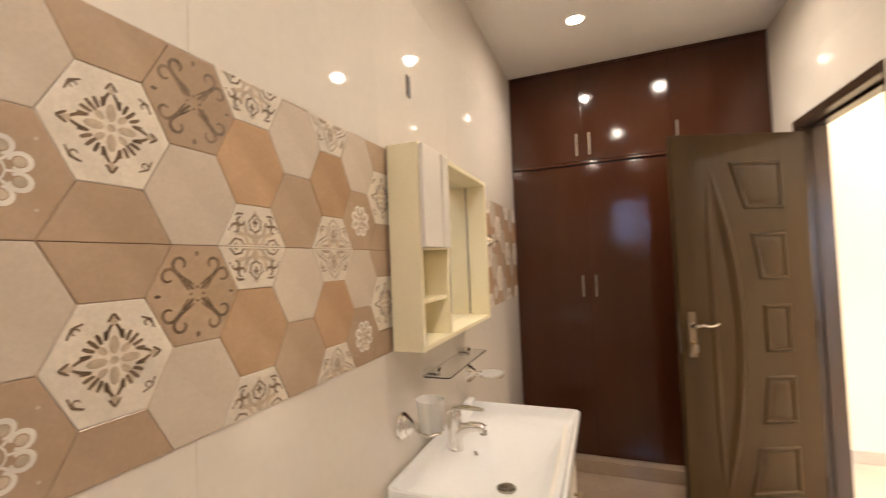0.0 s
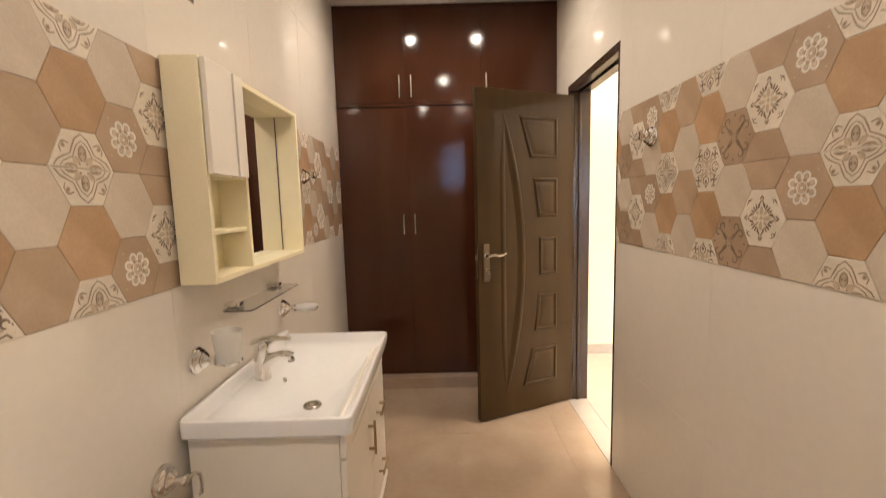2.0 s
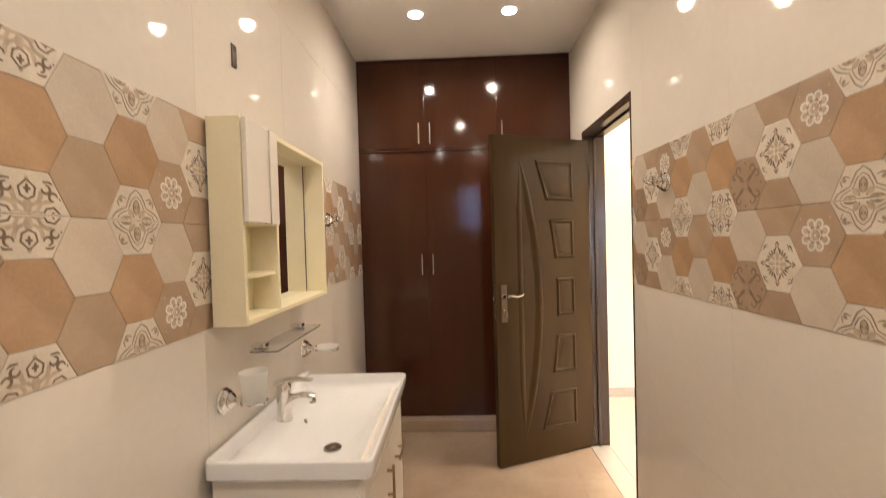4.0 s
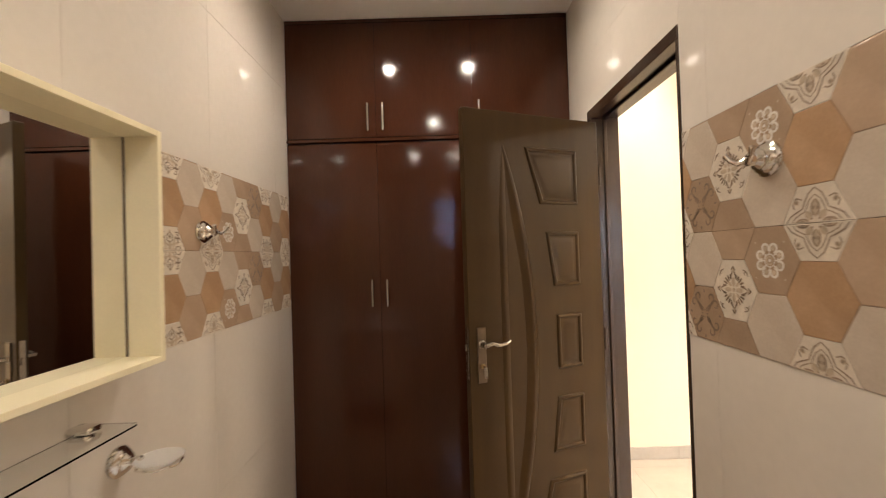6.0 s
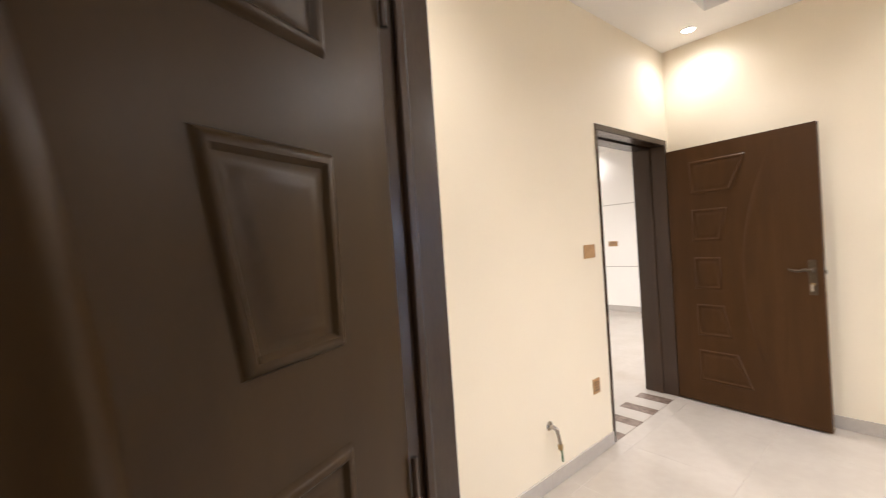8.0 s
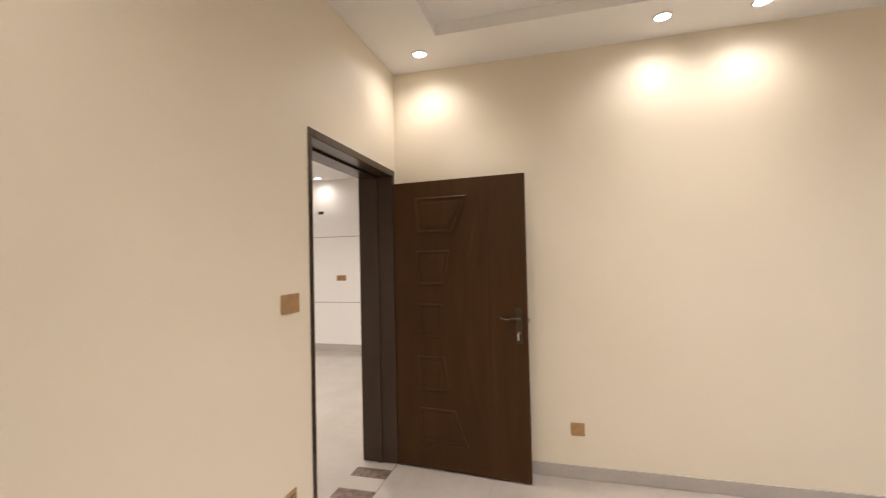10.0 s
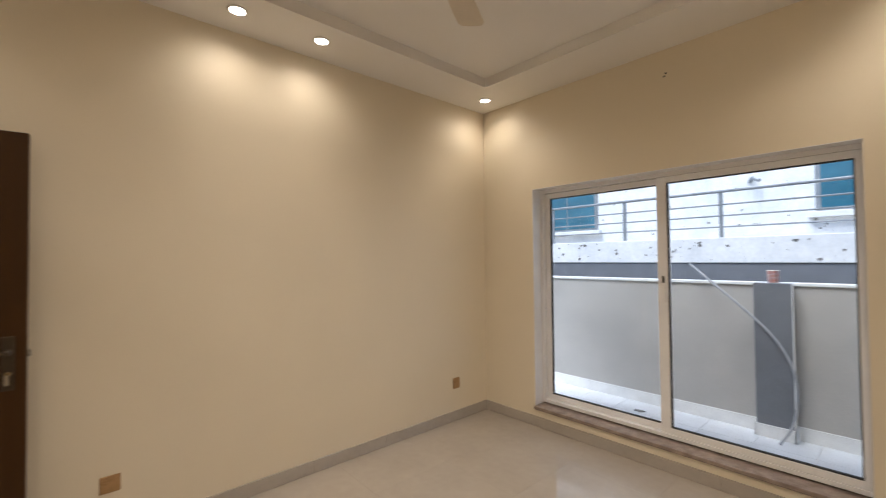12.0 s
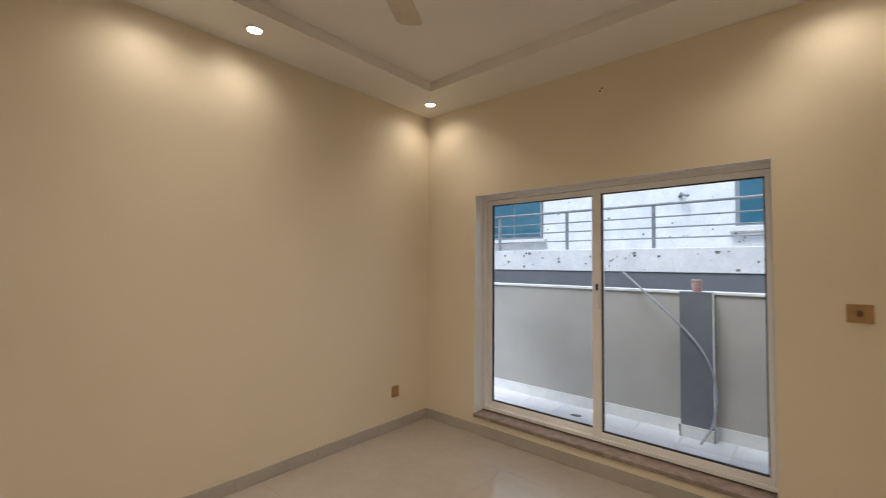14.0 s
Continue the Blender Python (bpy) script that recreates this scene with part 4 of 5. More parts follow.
# ---- ceiling fan ----
def ceiling_fan(cx, cy, z, lead):
    root = thing("ceiling_fan", "cream three-bladed ceiling fan at rest", "ceiling fan", m=pose(cx, cy, 0))
    part("canopy", lathe(bmesh.new(), [(0.012, z + 0.24), (0.03, z + 0.25), (0.055, 2.905), (0.058, 2.9295), (0, 2.9295)]), M_FAN, root, "", True)
    bm = bmesh.new()
    tube(bm, [(0, 0, z + 0.05), (0, 0, z + 0.26)], 0.0105, 12)
    part("rod", bm, M_FAN, root, "", True)
    part("motor", lathe(bmesh.new(), [(0, z - 0.045), (0.05, z - 0.045), (0.085, z - 0.03), (0.105, z - 0.005), (0.105, z + 0.022), (0.08, z + 0.04), (0.03, z + 0.055), (0, z + 0.058)]), M_FAN, root, "", True)
    part("motor_band", lathe(bmesh.new(), [(0.1055, z - 0.003), (0.108, z + 0.004), (0.108, z + 0.014), (0.1055, z + 0.020)]), M_FANMETAL, root, "bronze band", True)
    for k in range(3):
        m = Matrix.Rotation(radians(lead + 120 * k), 4, "Z")
        bm = bmesh.new()
        out = [(0.17, -0.045), (0.30, -0.058), (0.50, -0.066), (0.575, -0.066), (0.598, -0.05), (0.605, 0.0), (0.598, 0.05), (0.575, 0.064), (0.50, 0.064), (0.30, 0.055), (0.17, 0.042)]
        prism(bm, out, z - 0.006, z - 0.002)
        for v in bm.verts:
            v.co.z += 0.16 * v.co.y
            v.co = m @ v.co
        b = part("blade", bm, M_FAN, root)
        bm = bmesh.new()
        box(bm, 0.09, 0.22, -0.018, 0.018, z - 0.001, z + 0.005, bevel=0.002)
        for v in bm.verts:
            v.co = m @ v.co
        part("blade_arm", bm, M_FANMETAL, b)


ceiling_fan(3.338, 1.975, 2.61, math.degrees(math.atan2(-0.525, 0.307)))


# ---- outside ----
structure("ground", boxes((-300, 300, -300, 300, -0.9, -0.6)), M_GROUND, "bare earth between the houses", "ground")
structure("terrace_slab", boxes((XW + 0.2, 7.4, -1.83, YS - 0.241, -0.3, -0.135)), M_GROUT, "slab under the white terrace tiles", "terrace")
PY = -1.69
structure("parapet", boxes((XW + 0.2, 7.4, PY - 0.12, PY, -0.3, 1.178)), M_PARAPET, "grey painted terrace parapet", "parapet")
structure("parapet_cap", boxes((XW + 0.2, 7.4, PY - 0.135, PY + 0.014, 1.179, 1.205), bevel=0.004), M_CAP, "thin white marble cap on the parapet", "parapet")
structure("terrace_skirting", boxes((XW + 0.2, 7.4, PY + 0.0005, PY + 0.014, -0.128, -0.012)), M_CAP, "white tiled skirting along the parapet", "baseboard")
structure("terrace_end_wall", boxes((7.4, 7.5, -1.85, YS - 0.24, -0.3, 1.2)), M_PARAPET, "grey painted terrace end wall", "wall")
root = tagged(new("terrace_floor"), "white tiled terrace floor", "floor", kind="structure")
for i in range(14):
    for j in range(4):
        x0, y0 = XW + 0.2 + 0.4 * i, PY + 0.001 + 0.345 * j
        part("floor_tile", boxes((x0 + 0.002, x0 + 0.398, y0 + 0.002, min(y0 + 0.343, YS - 0.242), -0.134, -0.128)), M_TERRACE, root)

root = thing("terrace_pillar", "slate-grey square pillar with white base tiles", "pillar")
part("shaft", boxes((2.872, 3.135, PY + 0.015, PY + 0.115, -0.127, 1.204), bevel=0.004), M_COLUMN, root)
# white strip puts the sky light on the pillar's side into colour
part("lit_side_strip", boxes((2.864, 2.8715, PY + 0.08, PY + 0.117, -0.019, 1.200)), M_CAP, root, "thin white strip painted as the pillar's sky-lit side")
part("base_tile", boxes((2.86, 3.147, PY + 0.1155, PY + 0.128, -0.127, -0.02), (2.858, 2.8715, PY + 0.015, PY + 0.128, -0.127, -0.02), (3.1355, 3.149, PY + 0.015, PY + 0.128, -0.127, -0.02), bevel=0.001), M_CAP, root, "white base tile")

root = thing("paper_cup", "small pink and white cup standing on the pillar", "cup", m=pose(3.005, PY + 0.03, 1.2055))
part("cup_wall", lathe(bmesh.new(), [(0, 0), (0.036, 0), (0.042, 0.03), (0.045, 0.105), (0.042, 0.105), (0.038, 0.03), (0.03, 0.006), (0, 0.006)]), M_JAR, root, "", True)
part("cup_rim", lathe(bmesh.new(), [(0.0425, 0.1045), (0.047, 0.106), (0.0425, 0.110)]), M_PAPER, root, "", True)

root = thing("flexible_conduit", "pale flexible conduit bent against the terrace wall", "conduit")
ctrl = [(3.66, PY + 0.06, 1.375), (3.39, PY + 0.12, 1.14), (3.147, PY + 0.12, 0.907), (2.989, PY + 0.125, 0.728), (2.882, PY + 0.13, 0.517), (2.850, PY + 0.14, 0.30), (2.872, PY + 0.17, 0.05), (2.955, PY + 0.25, -0.118)]
pts = []
for i in range(len(ctrl) - 1):
    p = [Vector(ctrl[max(0, min(len(ctrl) - 1, k))]) for k in (i - 1, i, i + 1, i + 2)]
    for s in range(8):
        t = s / 8
        pts.append(0.5 * ((2 * p[1]) + (p[2] - p[0]) * t + (2 * p[0] - 5 * p[1] + 4 * p[2] - p[3]) * t * t + (3 * p[1] - p[0] - 3 * p[2] + p[3]) * t ** 3))
pts.append(Vector(ctrl[-1]))
part("conduit", tube(bmesh.new(), pts, 0.0105, 10), M_HOSE, root, "", True)
root = thing("floor_debris", "small dark scrap on the terrace floor", "debris")
part("scrap", prism(bmesh.new(), [(4.02, -1.41), (4.10, -1.40), (4.12, -1.37), (4.05, -1.365)], -0.1275, -0.115), M_SMUDGE, root)

# neighbouring house behind the terrace
root = thing("neighbour_house", "white plastered neighbouring house with blue windows and railing", "house")
part("wall", boxes((-4, 14, -9, -5.108, -0.6, 7.0)), M_PLASTER, root)
for x0, x1, z0, z1 in ((6.41, 7.78, 1.99, 3.4), (8.1, 9.0, 1.99, 3.4), (1.6, 3.075, 2.07, 3.4)):
    bm = bmesh.new()
    box(bm, x0, x1, -5.107, -5.078, z0, z1, bevel=0.004)
    w = part("window", bm, M_RAILPAINT, root, "grey framed window")
    n = 2
    for i in range(n):
        a, b = x0 + 0.05 + (x1 - x0 - 0.1) * i / n, x0 + 0.05 + (x1 - x0 - 0.1) * (i + 1) / n
        part("pane", boxes((a + 0.012, b - 0.012, -5.077, -5.07, z0 + 0.05, z1 - 0.05)), M_BLUEGLASS, w, "blue tinted pane")
    part("window_sill", boxes((x0 - 0.08, x1 + 0.08, -5.107, -5.008, z0 - 0.09, z0 - 0.002), bevel=0.006), M_CAP, w, "white sill")
part("balcony_slab", boxes((-4, 14, -5.107, -3.508, 0.9, 1.12)), M_PARAPET, root)
part("grey_band", boxes((-4, 14, -3.507, -3.468, 0.3, 1.352)), M_COLUMN, root, "slate-grey painted band")
part("balcony_wall", boxes((-4, 14, -3.628, -3.508, 1.1205, 1.685), (-4, 14, -3.508, -3.453, 1.3525, 1.685), bevel=0.006), M_PLASTER, root, "rough white balcony wall")
rail = part("railing", boxes((-4, 14, -3.598, -3.538, 2.29, 2.325), bevel=0.01), M_RAILPAINT, root, "grey metal railing")
for z in (1.83, 1.98, 2.13):
    part("rail_bar", tube(bmesh.new(), [(-4, -3.568, z), (14, -3.568, z)], 0.011, 8), M_RAILPAINT, rail, "", True)
for k in range(-5, 8):
    x = 3.867 + 1.30 * k
    part("post", boxes((x - 0.022, x + 0.022, -3.588, -3.548, 1.6855, 2.2895), bevel=0.004), M_RAILPAINT, rail)
rng = random.Random(5)
bm = bmesh.new()
for i in range(150):
    y, z = (-5.107, rng.uniform(1.75, 3.0)) if rng.random() < 0.55 else (-3.453, rng.uniform(1.38, 1.67))
    x, r = rng.uniform(1.5, 7.5), rng.uniform(0.004, 0.024)
    ring = []
    k = rng.randint(5, 8)
    for j in range(k):
        a = 2 * math.pi * j / k
        q = r * rng.uniform(0.4, 1.3)
        ring.append(bm.verts.new((x + 1.3 * q * math.cos(a), y + 0.004, z + q * math.sin(a))))
    bm.faces.new(ring)
tagged(part("plaster_chips", bm, M_SMUDGE, root, "bare cement chips in the plaster"), kind="stuff")
part("bracket", tube(bmesh.new(), [(3.85, -5.107, 2.62), (3.80, -5.008, 2.66), (3.70, -4.958, 2.60)], 0.03, 8), M_RAILPAINT, root, "old pipe bracket", True)

# ---- floor tiles ----
FLOOR_B = bpy.data.objects["floor_bathroom"]


def tile_run(parent, name, x0, x1, y0, y1, step, material, thick, ox=0.0, oy=0.0):
    """Square floor tiles with hairline joints, cut at the walls."""
    i0, j0 = math.floor((x0 - ox) / step), math.floor((y0 - oy) / step)
    for i in range(i0, math.ceil((x1 - ox) / step)):
        for j in range(j0, math.ceil((y1 - oy) / step)):
            a, b = max(x0, ox + i * step) + 0.0004, min(x1, ox + (i + 1) * step) - 0.0004
            c, d = max(y0, oy + j * step) + 0.0004, min(y1, oy + (j + 1) * step) - 0.0004
            if b - a > 0.01 and d - c > 0.01:
                part(name, box(bmesh.new(), a, b, c, d, -thick, 0.0), material, parent)


tile_run(FLOOR_B, "floor_tile", 0.0, W, YB, YW + 0.02, 0.6, M_BATHFLOOR, 0.0078, 0.2, 0.37)
tile_run(bpy.data.objects["floor_bedroom"], "floor_tile", XW, XE, YS, YN, 0.6, M_ROOMFLOOR, 0.0058, 0.25, 0.32)

# ---- cream wall tiles ----
WALL_W, WALL_E = bpy.data.objects["wall_bath_west"], bpy.data.objects["wall_between"]


def wall_tiles(parent, face, out, y0, y1, z0, z1, step, oy):
    j0 = math.floor((y0 - oy) / step)
    for j in range(j0, math.ceil((y1 - oy) / step)):
        a, b = max(y0, oy + j * step) + 0.0004, min(y1, oy + (j + 1) * step) - 0.0004
        if b - a < 0.008:
            continue
        lo, hi = sorted((face, face - out * 0.0095))
        part("wall_tile", box(bmesh.new(), lo, hi, a, b, z0 + 0.0004, z1 - 0.0004), M_WALLTILE, parent)


for z0, z1 in ((0.0, 0.592), (0.592, BAND0), (BAND1, 2.38), (2.38, HB)):
    wall_tiles(WALL_W, 0.0, 1, YB, YW + 0.02, z0, z1, 0.6, 0.30)
    wall_tiles(WALL_E, W, -1, YB, DY0, z0, z1, 0.6, 0.49)
for z0, z1 in ((0.0, 0.592), (0.592, BAND0), (BAND0, SEAM), (SEAM, BAND1), (BAND1, DH)):
    wall_tiles(WALL_E, W, -1, DY1, YW + 0.02, z0, z1, 0.6, 0.49)
wall_tiles(WALL_E, W, -1, DY0, YW + 0.02, DH, 2.38, 0.6, 0.49)
wall_tiles(WALL_E, W, -1, DY0, YW + 0.02, 2.38, HB, 0.6, 0.49)
for face, o, y1, par in ((0.0, 1, YW + 0.02, WALL_W), (W, -1, DY0, WALL_E)):
    for z0, z1 in ((BAND0, SEAM), (SEAM, BAND1)):
        lo, hi = sorted((face - o * 0.0005, face - o * 0.0095))
        part("band_tile", boxes((lo, hi, YB, y1, z0 + 0.0002, z1 - 0.0002)), M_TAUPE, par)


# ---- patterned hexagon pieces ----
CW, CHH = 0.1193, 0.1515            # column step and height of a hexagon
RX = CW / 1.5


def stroke(bm, pts, w, h):
    """A flat raised line along points in the tile's plane, tapered to its ends."""
    n = len(pts)
    rows = []
    for i, (x, z) in enumerate(pts):
        a, b = pts[max(0, i - 1)], pts[min(n - 1, i + 1)]
        dx, dz = b[0] - a[0], b[1] - a[1]
        k = math.hypot(dx, dz) or 1
        q = w * (0.45 + 0.55 * math.sin(math.pi * (i + 0.5) / n))
        rows.append((bm.verts.new((h, x - dz / k * q, z + dx / k * q)), bm.verts.new((h, x + dz / k * q, z - dx / k * q))))
    for a, b in zip(rows, rows[1:]):
        bm.faces.new([a[0], a[1], b[1], b[0]])


def disc(bm, x, z, r, h, n=10, sx=1.0, turn=0.0):
    c, s = math.cos(turn), math.sin(turn)
    bm.faces.new([bm.verts.new((h, x + r * sx * math.cos(2 * math.pi * i / n) * c - r * math.sin(2 * math.pi * i / n) * s, z + r * sx * math.cos(2 * math.pi * i / n) * s + r * math.sin(2 * math.pi * i / n) * c)) for i in range(n)])


def polar(r, a):
    return (r * math.cos(a), r * math.sin(a))


def ringline(bm, x, z, r, w, h, a0=0.0, a1=2 * math.pi, n=14):
    stroke(bm, [(x + r * math.cos(a0 + (a1 - a0) * i / n), z + r * math.sin(a0 + (a1 - a0) * i / n)) for i in range(n + 1)], w, h)


def motif_flower(bm, h):
    ringline(bm, 0, 0, 0.0145, 0.0017, h, 0.0, 2 * math.pi, 16)
    disc(bm, 0, 0, 0.0042, h, 8)
    for k in range(8):
        a = math.pi * k / 4 + math.pi / 8
        ringline(bm, *polar(0.0295, a), 0.0095, 0.0030, h, a - 2.7, a + 2.7, 12)
        stroke(bm, [polar(0.0145, a + math.pi / 8), polar(0.0195, a + math.pi / 8), polar(0.0250, a + math.pi / 8)], 0.0016, h)


def motif_flower_heart(bm, h):
    for k in range(8):
        disc(bm, *polar(0.0290, math.pi * k / 4 + math.pi / 8), 0.0058, h, 8)
    ringline(bm, 0, 0, 0.0090, 0.0022, h)
    for k in range(4):
        disc(bm, *polar(0.058, math.pi * k / 2 + math.pi / 4), 0.0022, h, 6)


def motif_star(bm, h):
    for k in range(4):
        a = math.pi * k / 2
        for s in (-1, 1):
            stroke(bm, [polar(0.030, a + s * 0.30), polar(0.038, a + s * 0.20), polar(0.046, a + s * 0.06)], 0.0022, h)
            stroke(bm, [polar(0.050, a + s * 0.14), polar(0.056, a + s * 0.05), polar(0.060, a)], 0.0018, h)
        b = a + math.pi / 4
        for s in (-0.52, -0.26, 0.0, 0.26, 0.52):
            stroke(bm, [polar(0.026 + 0.004 * abs(s), b + s * 0.8), polar(0.034, b + s * 0.95), polar(0.042 - 0.004 * abs(s), b + s)], 0.0026, h)
        stroke(bm, [polar(0.062, b - 0.20), polar(0.066, b), polar(0.062, b + 0.20)], 0.0016, h)
        ringline(bm, *polar(0.060, b), 0.004, 0.0012, h, 0, 4.5, 8)


def motif_star_fill(bm, h):
    for k in range(4):
        a = math.pi * k / 2
        disc(bm, *polar(0.020, a), 0.0062, h, 8, 2.0, a)
        disc(bm, *polar(0.020, a + math.pi / 4), 0.0045, h, 8, 1.7, a + math.pi / 4)
        disc(bm, *polar(0.050, a), 0.004, h, 7, 1.5, a)
    disc(bm, 0, 0, 0.0055, h, 8)


def motif_scroll(bm, h):
    for k in range(4):
        a = math.pi * k / 2 + math.pi / 4
        stroke(bm, [polar(0.0101, a), polar(0.0224, a), polar(0.0336, a)], 0.0025, h)
        for s in (-1, 1):
            x, z = polar(0.0543, a + s * 0.24)
            arm = [polar(0.0157, a + s * 0.35), polar(0.0269, a + s * 0.16), polar(0.0381, a + s * 0.04), polar(0.0482, a + s * 0.03)]
            curl = [(x + (0.0122 - 0.0052 * t) * math.cos(a - s * 1.9 + s * 5.0 * t), z + (0.0122 - 0.0052 * t) * math.sin(a - s * 1.9 + s * 5.0 * t)) for t in (i / 14 for i in range(15))]
            stroke(bm, arm + curl, 0.0025, h)
        disc(bm, *polar(0.0739, a), 0.0028, h, 6)
    for k in range(4):
        disc(bm, *polar(0.0106, math.pi * k / 2), 0.0024, h, 6)
        disc(bm, *polar(0.0627, math.pi * k / 2), 0.0030, h, 6, 1.6, math.pi * k / 2)


def motif_medallion(bm, h):
    for k in range(4):
        a = math.pi * k / 2
        for r, w in ((1.0, 0.0016), (0.80, 0.0012)):
            for s in (-1, 1):
                stroke(bm, [polar(0.070 * r, a), polar(0.060 * r, a + s * 0.26), polar(0.048 * r, a + s * 0.52), polar(0.041 * r, a + s * 0.785)], w, h)
        for s in (-1, 1):
            stroke(bm, [polar(0.016, a + s * 0.2), polar(0.026, a + s * 0.34), polar(0.038, a + s * 0.20), polar(0.046, a)], 0.0014, h)
            stroke(bm, [polar(0.056, a + s * 0.55), polar(0.066, a + s * 0.66), polar(0.070, a + s * 0.80)], 0.0016, h)
            disc(bm, *polar(0.030, a + s * 0.13), 0.0022, h, 6, 1.8, a)
        disc(bm, *polar(0.061, a + math.pi / 4), 0.0030, h, 7, 1.5, a + math.pi / 4)
        disc(bm, *polar(0.012, a + math.pi / 4), 0.0022, h, 6)


def motif_medallion_fill(bm, h):
    for k in range(4):
        a = math.pi * k / 2
        disc(bm, *polar(0.030, a), 0.0105, h, 12, 1.75, a)
        disc(bm, *polar(0.022, a + math.pi / 4), 0.0075, h, 10, 1.4, a + math.pi / 4)
        disc(bm, *polar(0.064, a + math.pi / 4), 0.0065, h, 8, 1.5, a + math.pi / 4)


def motif_fleur(bm, h):
    for k in range(4):
        a = math.pi * k / 2
        for s in (-1, 1):
            stroke(bm, [polar(0.026, a), polar(0.034, a + s * 0.34), polar(0.048, a + s * 0.30), polar(0.060, a)], 0.0020, h)
            ringline(bm, *polar(0.056, a + s * 0.62), 0.0075, 0.0026, h, a, a + s * 4.8, 10)
            stroke(bm, [polar(0.064, a + s * 0.44), polar(0.070, a + s * 0.58), polar(0.072, a + s * 0.74)], 0.0022, h)
        stroke(bm, [polar(0.036, a), polar(0.044, a), polar(0.052, a)], 0.0026, h)
        stroke(bm, [polar(0.044, a - 0.14), polar(0.045, a), polar(0.044, a + 0.14)], 0.0026, h)


def motif_fleur_fill(bm, h):
    for k in range(4):
        a = math.pi * k / 2
        disc(bm, *polar(0.016, a), 0.0080, h, 10, 1.6, a)
        for s in (-1, 1):
            stroke(bm, [polar(0.018, a + s * 0.4), polar(0.030, a + s * 0.70), polar(0.042, a + s * 0.60), polar(0.048, a + s * 0.50)], 0.0042, h)
        disc(bm, *polar(0.060, a), 0.0042, h, 8, 1.4, a)
    disc(bm, 0, 0, 0.008, h, 8)


def clip(poly, z0, z1, y0, y1):
    """Cuts a convex outline to a rectangle."""
    for axis, lim, keep in ((1, z0, 1), (1, z1, -1), (0, y0, 1), (0, y1, -1)):
        out = []
        for p, q in zip(poly, poly[1:] + poly[:1]):
            a, b = (p[axis] - lim) * keep, (q[axis] - lim) * keep
            if a >= 0:
                out.append(p)
            if a * b < 0:
                t = a / (a - b)
                out.append((p[0] + t * (q[0] - p[0]), p[1] + t * (q[1] - p[1])))
        poly = out
        if len(poly) < 3:
            return []
    return poly


MOTIFS = {"flower": ((motif_flower, M_INKWHITE, 0.0), (motif_flower_heart, M_INKTAN, 0.0003)), "star": ((motif_star_fill, M_INKTAN, 0.0), (motif_star, M_INK, 0.0003)),
          "scroll": ((motif_scroll, M_INK, 0.0004),), "medallion": ((motif_medallion_fill, M_INKTAN, 0.0), (motif_medallion, M_INKGREY, 0.0003)),
          "fleur": ((motif_fleur_fill, M_INKTAN, 0.0), (motif_fleur, M_INK, 0.0003))}
GROUND = {"flower": M_TAUPE, "star": M_WHITEGLAZE, "scroll": M_TAUPE, "medallion": M_WHITEGLAZE, "fleur": M_WHITEGLAZE, "beige": M_BEIGE, "taupe": M_TAUPE, "orange": M_ORANGE}
# columns of the repeat: what stands at +-half, and (for the offset columns) the other two heights
REPEAT = (("medallion", "orange"), ("flower", "beige"), ("taupe", "star"), ("beige", "scroll"), ("fleur", "orange"), ("taupe", "beige"))
THICK, GAP = 0.0024, 0.0003
hex_cache = {}


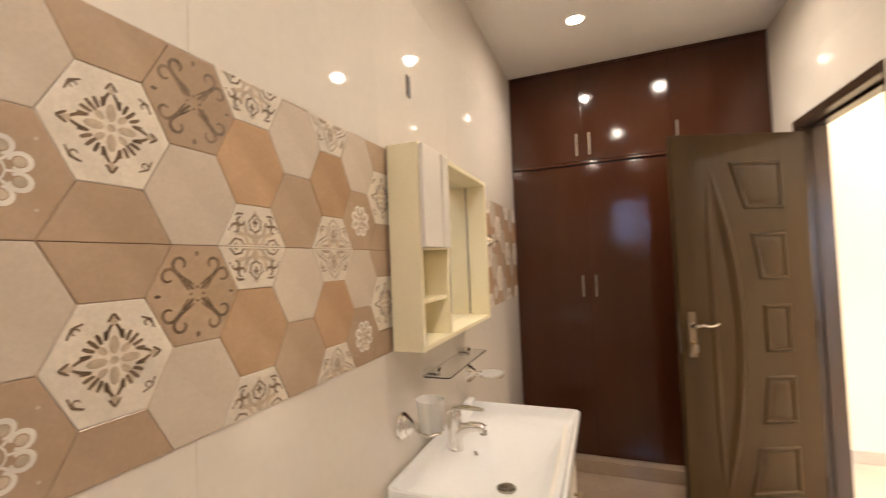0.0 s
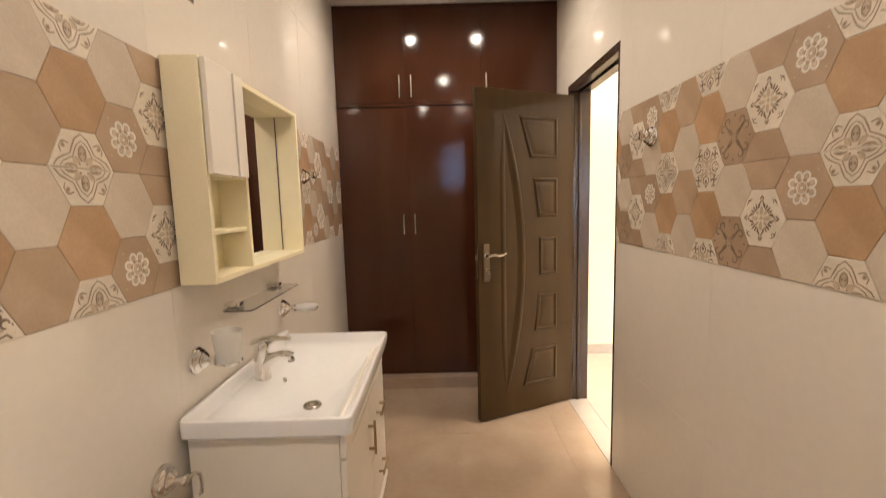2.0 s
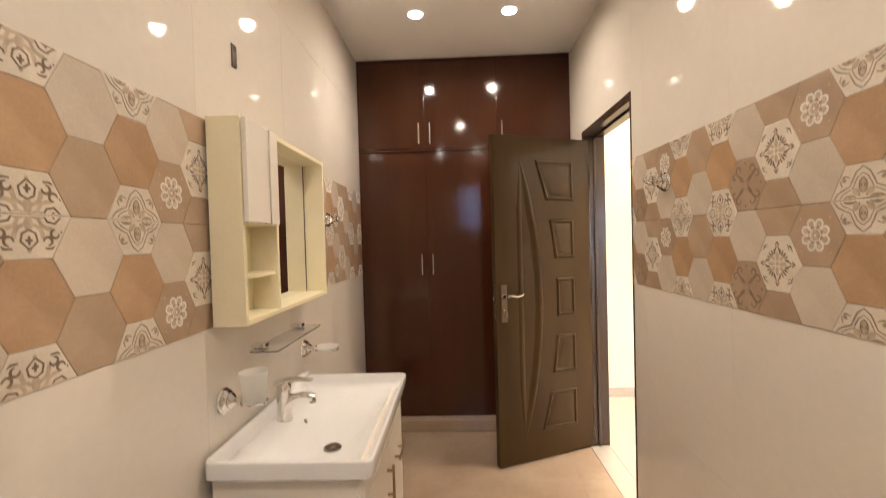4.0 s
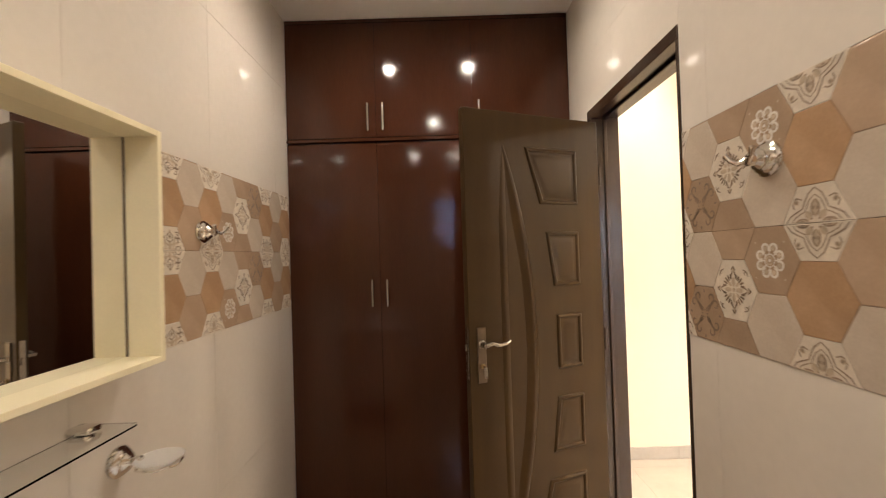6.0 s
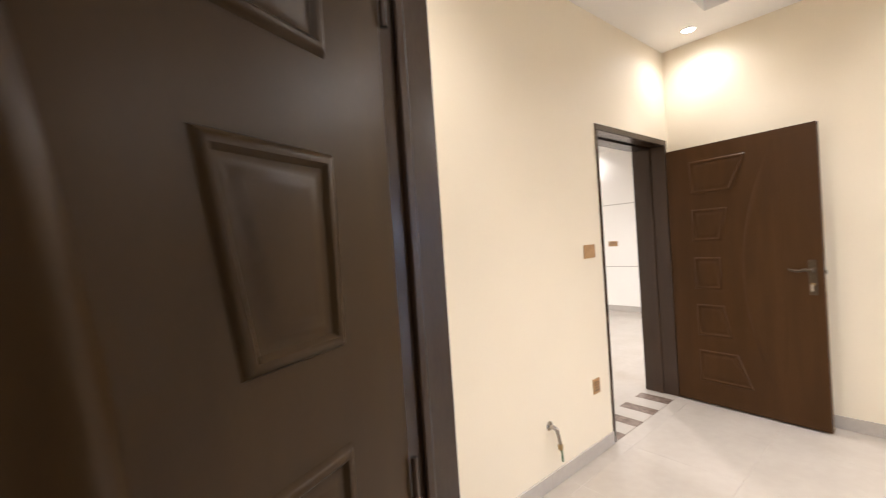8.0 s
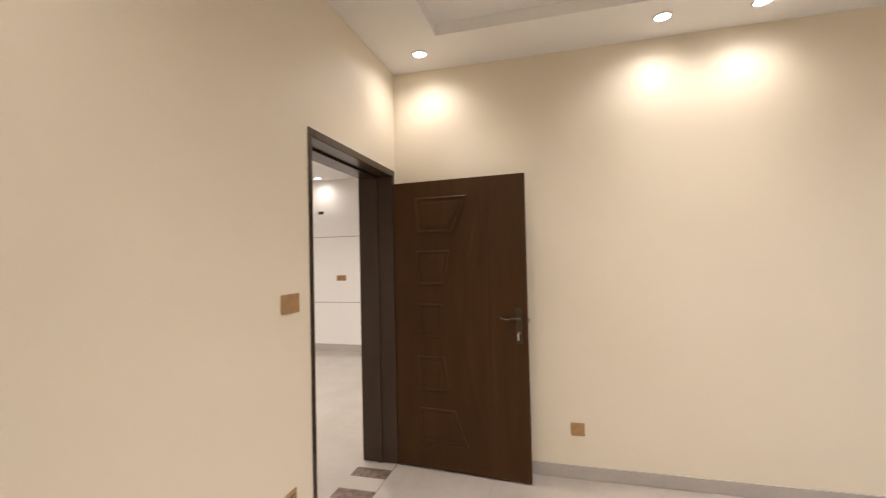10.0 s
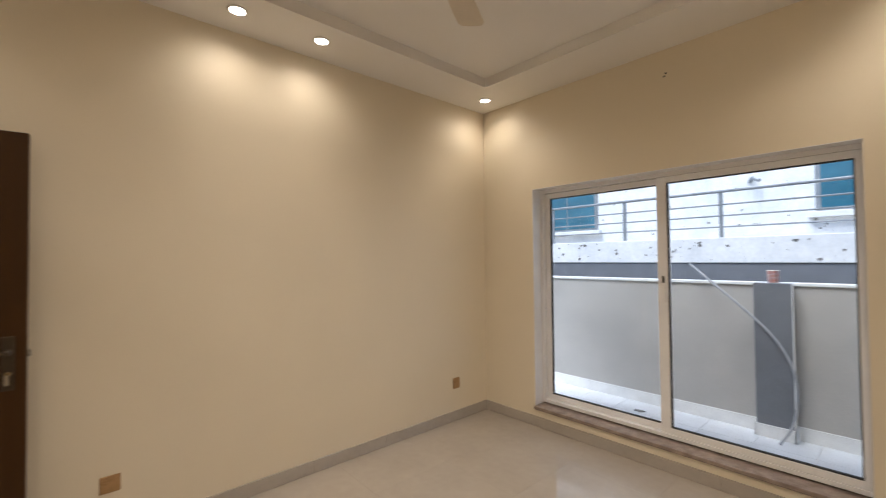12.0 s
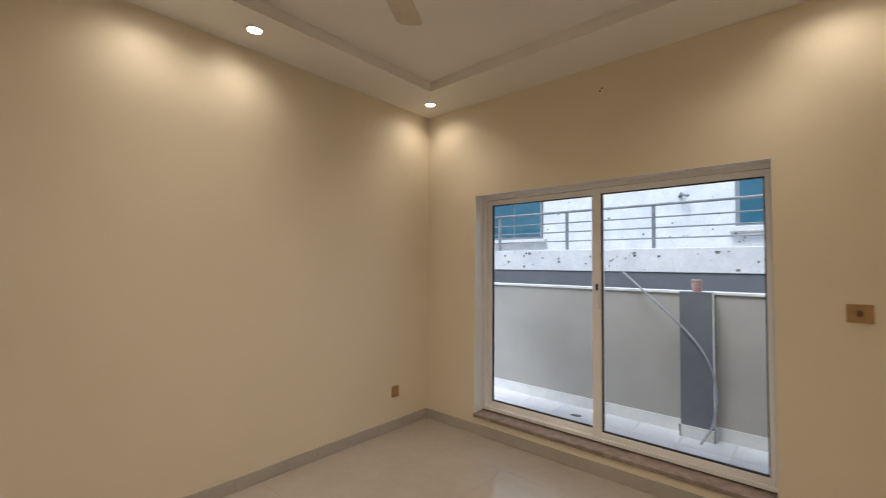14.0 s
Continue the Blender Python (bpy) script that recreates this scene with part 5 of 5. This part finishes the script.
def hex_mesh(kind, cut):
    """One hexagon cut by the tile's edges: cut = (low, high) in its own height."""
    key = (kind, round(cut[0], 4), round(cut[1], 4), round(cut[2], 4), round(cut[3], 4))
    if key not in hex_cache:
        r, hh = RX - GAP, CHH / 2 - GAP
        poly = clip([(r, 0), (r / 2, hh), (-r / 2, hh), (-r, 0), (-r / 2, -hh), (r / 2, -hh)], cut[0] + GAP, cut[1] - GAP, cut[2] + GAP, cut[3] - GAP)
        if not poly:
            hex_cache[key] = (None, [])
            return hex_cache[key]
        bm = bmesh.new()
        cx, cz = sum(p[0] for p in poly) / len(poly), sum(p[1] for p in poly) / len(poly)
        rings = []
        for k, d in ((1.0, -0.0004), (0.996, THICK - 0.0006), (0.975, THICK)):
            rings.append([bm.verts.new((d, cx + (x - cx) * k, cz + (z - cz) * k)) for x, z in poly])
        n = len(poly)
        for a, b in zip(rings, rings[1:]):
            for i in range(n):
                bm.faces.new([a[i], a[(i + 1) % n], b[(i + 1) % n], b[i]])
        bm.faces.new(rings[-1])
        me = finish(bm, "hexagon_tile", GROUND[kind])
        mm = []
        for draw, ink, lift in MOTIFS.get(kind, ()):
            bm = bmesh.new()
            draw(bm, THICK + 0.0003 + lift)
            for co, no in (((0, 0, cut[0] + 0.003), (0, 0, -1)), ((0, 0, cut[1] - 0.003), (0, 0, 1)), ((0, cut[2] + 0.003, 0), (0, -1, 0)), ((0, cut[3] - 0.003, 0), (0, 1, 0)),
                           ((0, r * 0.96, 0), (0, 0.87, 0.5)), ((0, r * 0.96, 0), (0, 0.87, -0.5)), ((0, -r * 0.96, 0), (0, -0.87, 0.5)), ((0, -r * 0.96, 0), (0, -0.87, -0.5)),
                           ((0, 0, hh * 0.97), (0, 0, 1)), ((0, 0, -hh * 0.97), (0, 0, -1))):
                bmesh.ops.bisect_plane(bm, geom=bm.verts[:] + bm.edges[:] + bm.faces[:], plane_co=co, plane_no=no, clear_outer=True)
            if len(bm.faces):
                ex = bmesh.ops.extrude_face_region(bm, geom=bm.faces[:])
                for g in ex["geom"]:
                    if isinstance(g, bmesh.types.BMVert):
                        g.co.x += 0.0002
                mm.append(finish(bm, "printed_motif", ink))
            else:
                bm.free()
        hex_cache[key] = (me, mm)
    return hex_cache[key]


def hex_band(parent, face, turn, y_med, y0, y1):
    """Lays the repeat along a wall. turn: the pattern stands upside down on the facing wall."""
    c0, c1 = math.floor((y0 - y_med) / CW) - 1, math.ceil((y1 - y_med) / CW) + 1
    flip = Matrix.Rotation(math.pi, 4, "Z") if turn else Matrix()
    for c in range(c0, c1 + 1):
        col = c % 6
        yc = y_med + c * CW
        a, b = REPEAT[col]
        if col % 2 == 0:
            cells = [(SEAM + k * CHH, a if k % 2 == 0 else b) for k in (-2, -1, 0, 1, 2)]
        else:
            up = [(SEAM + (k + 0.5) * CHH, k) for k in (-2, -1, 0, 1)]
            cells = [(z, (a if k % 2 == 0 else b) if not turn else (b if k % 2 == 0 else a)) for z, k in up]
        for z, kind in cells:
            for lo, hi in ((BAND0, SEAM), (SEAM, BAND1)):
                l, h = max(-CHH / 2, lo - z), min(CHH / 2, hi - z)
                if h - l < 0.006:
                    continue
                q0, q1 = max(-RX, y0 - yc), min(RX, y1 - yc)
                if q1 - q0 < 0.006:
                    continue
                me, mm = hex_mesh(kind, (l, h, q0, q1) if not turn else (l, h, -q1, -q0))
                if me is None:
                    continue
                m = Matrix.Translation((face, yc, z)) @ flip
                ob = new("hexagon_tile", me)
                ob.parent = parent
                ob.matrix_basis = m
                for layer in mm:
                    mo = new("printed_motif", layer)
                    mo.parent = ob


hex_band(WALL_W, 0.0, False, 1.263, YB, YW + 0.018)
hex_band(WALL_E, W, True, 1.257, YB, DY0)
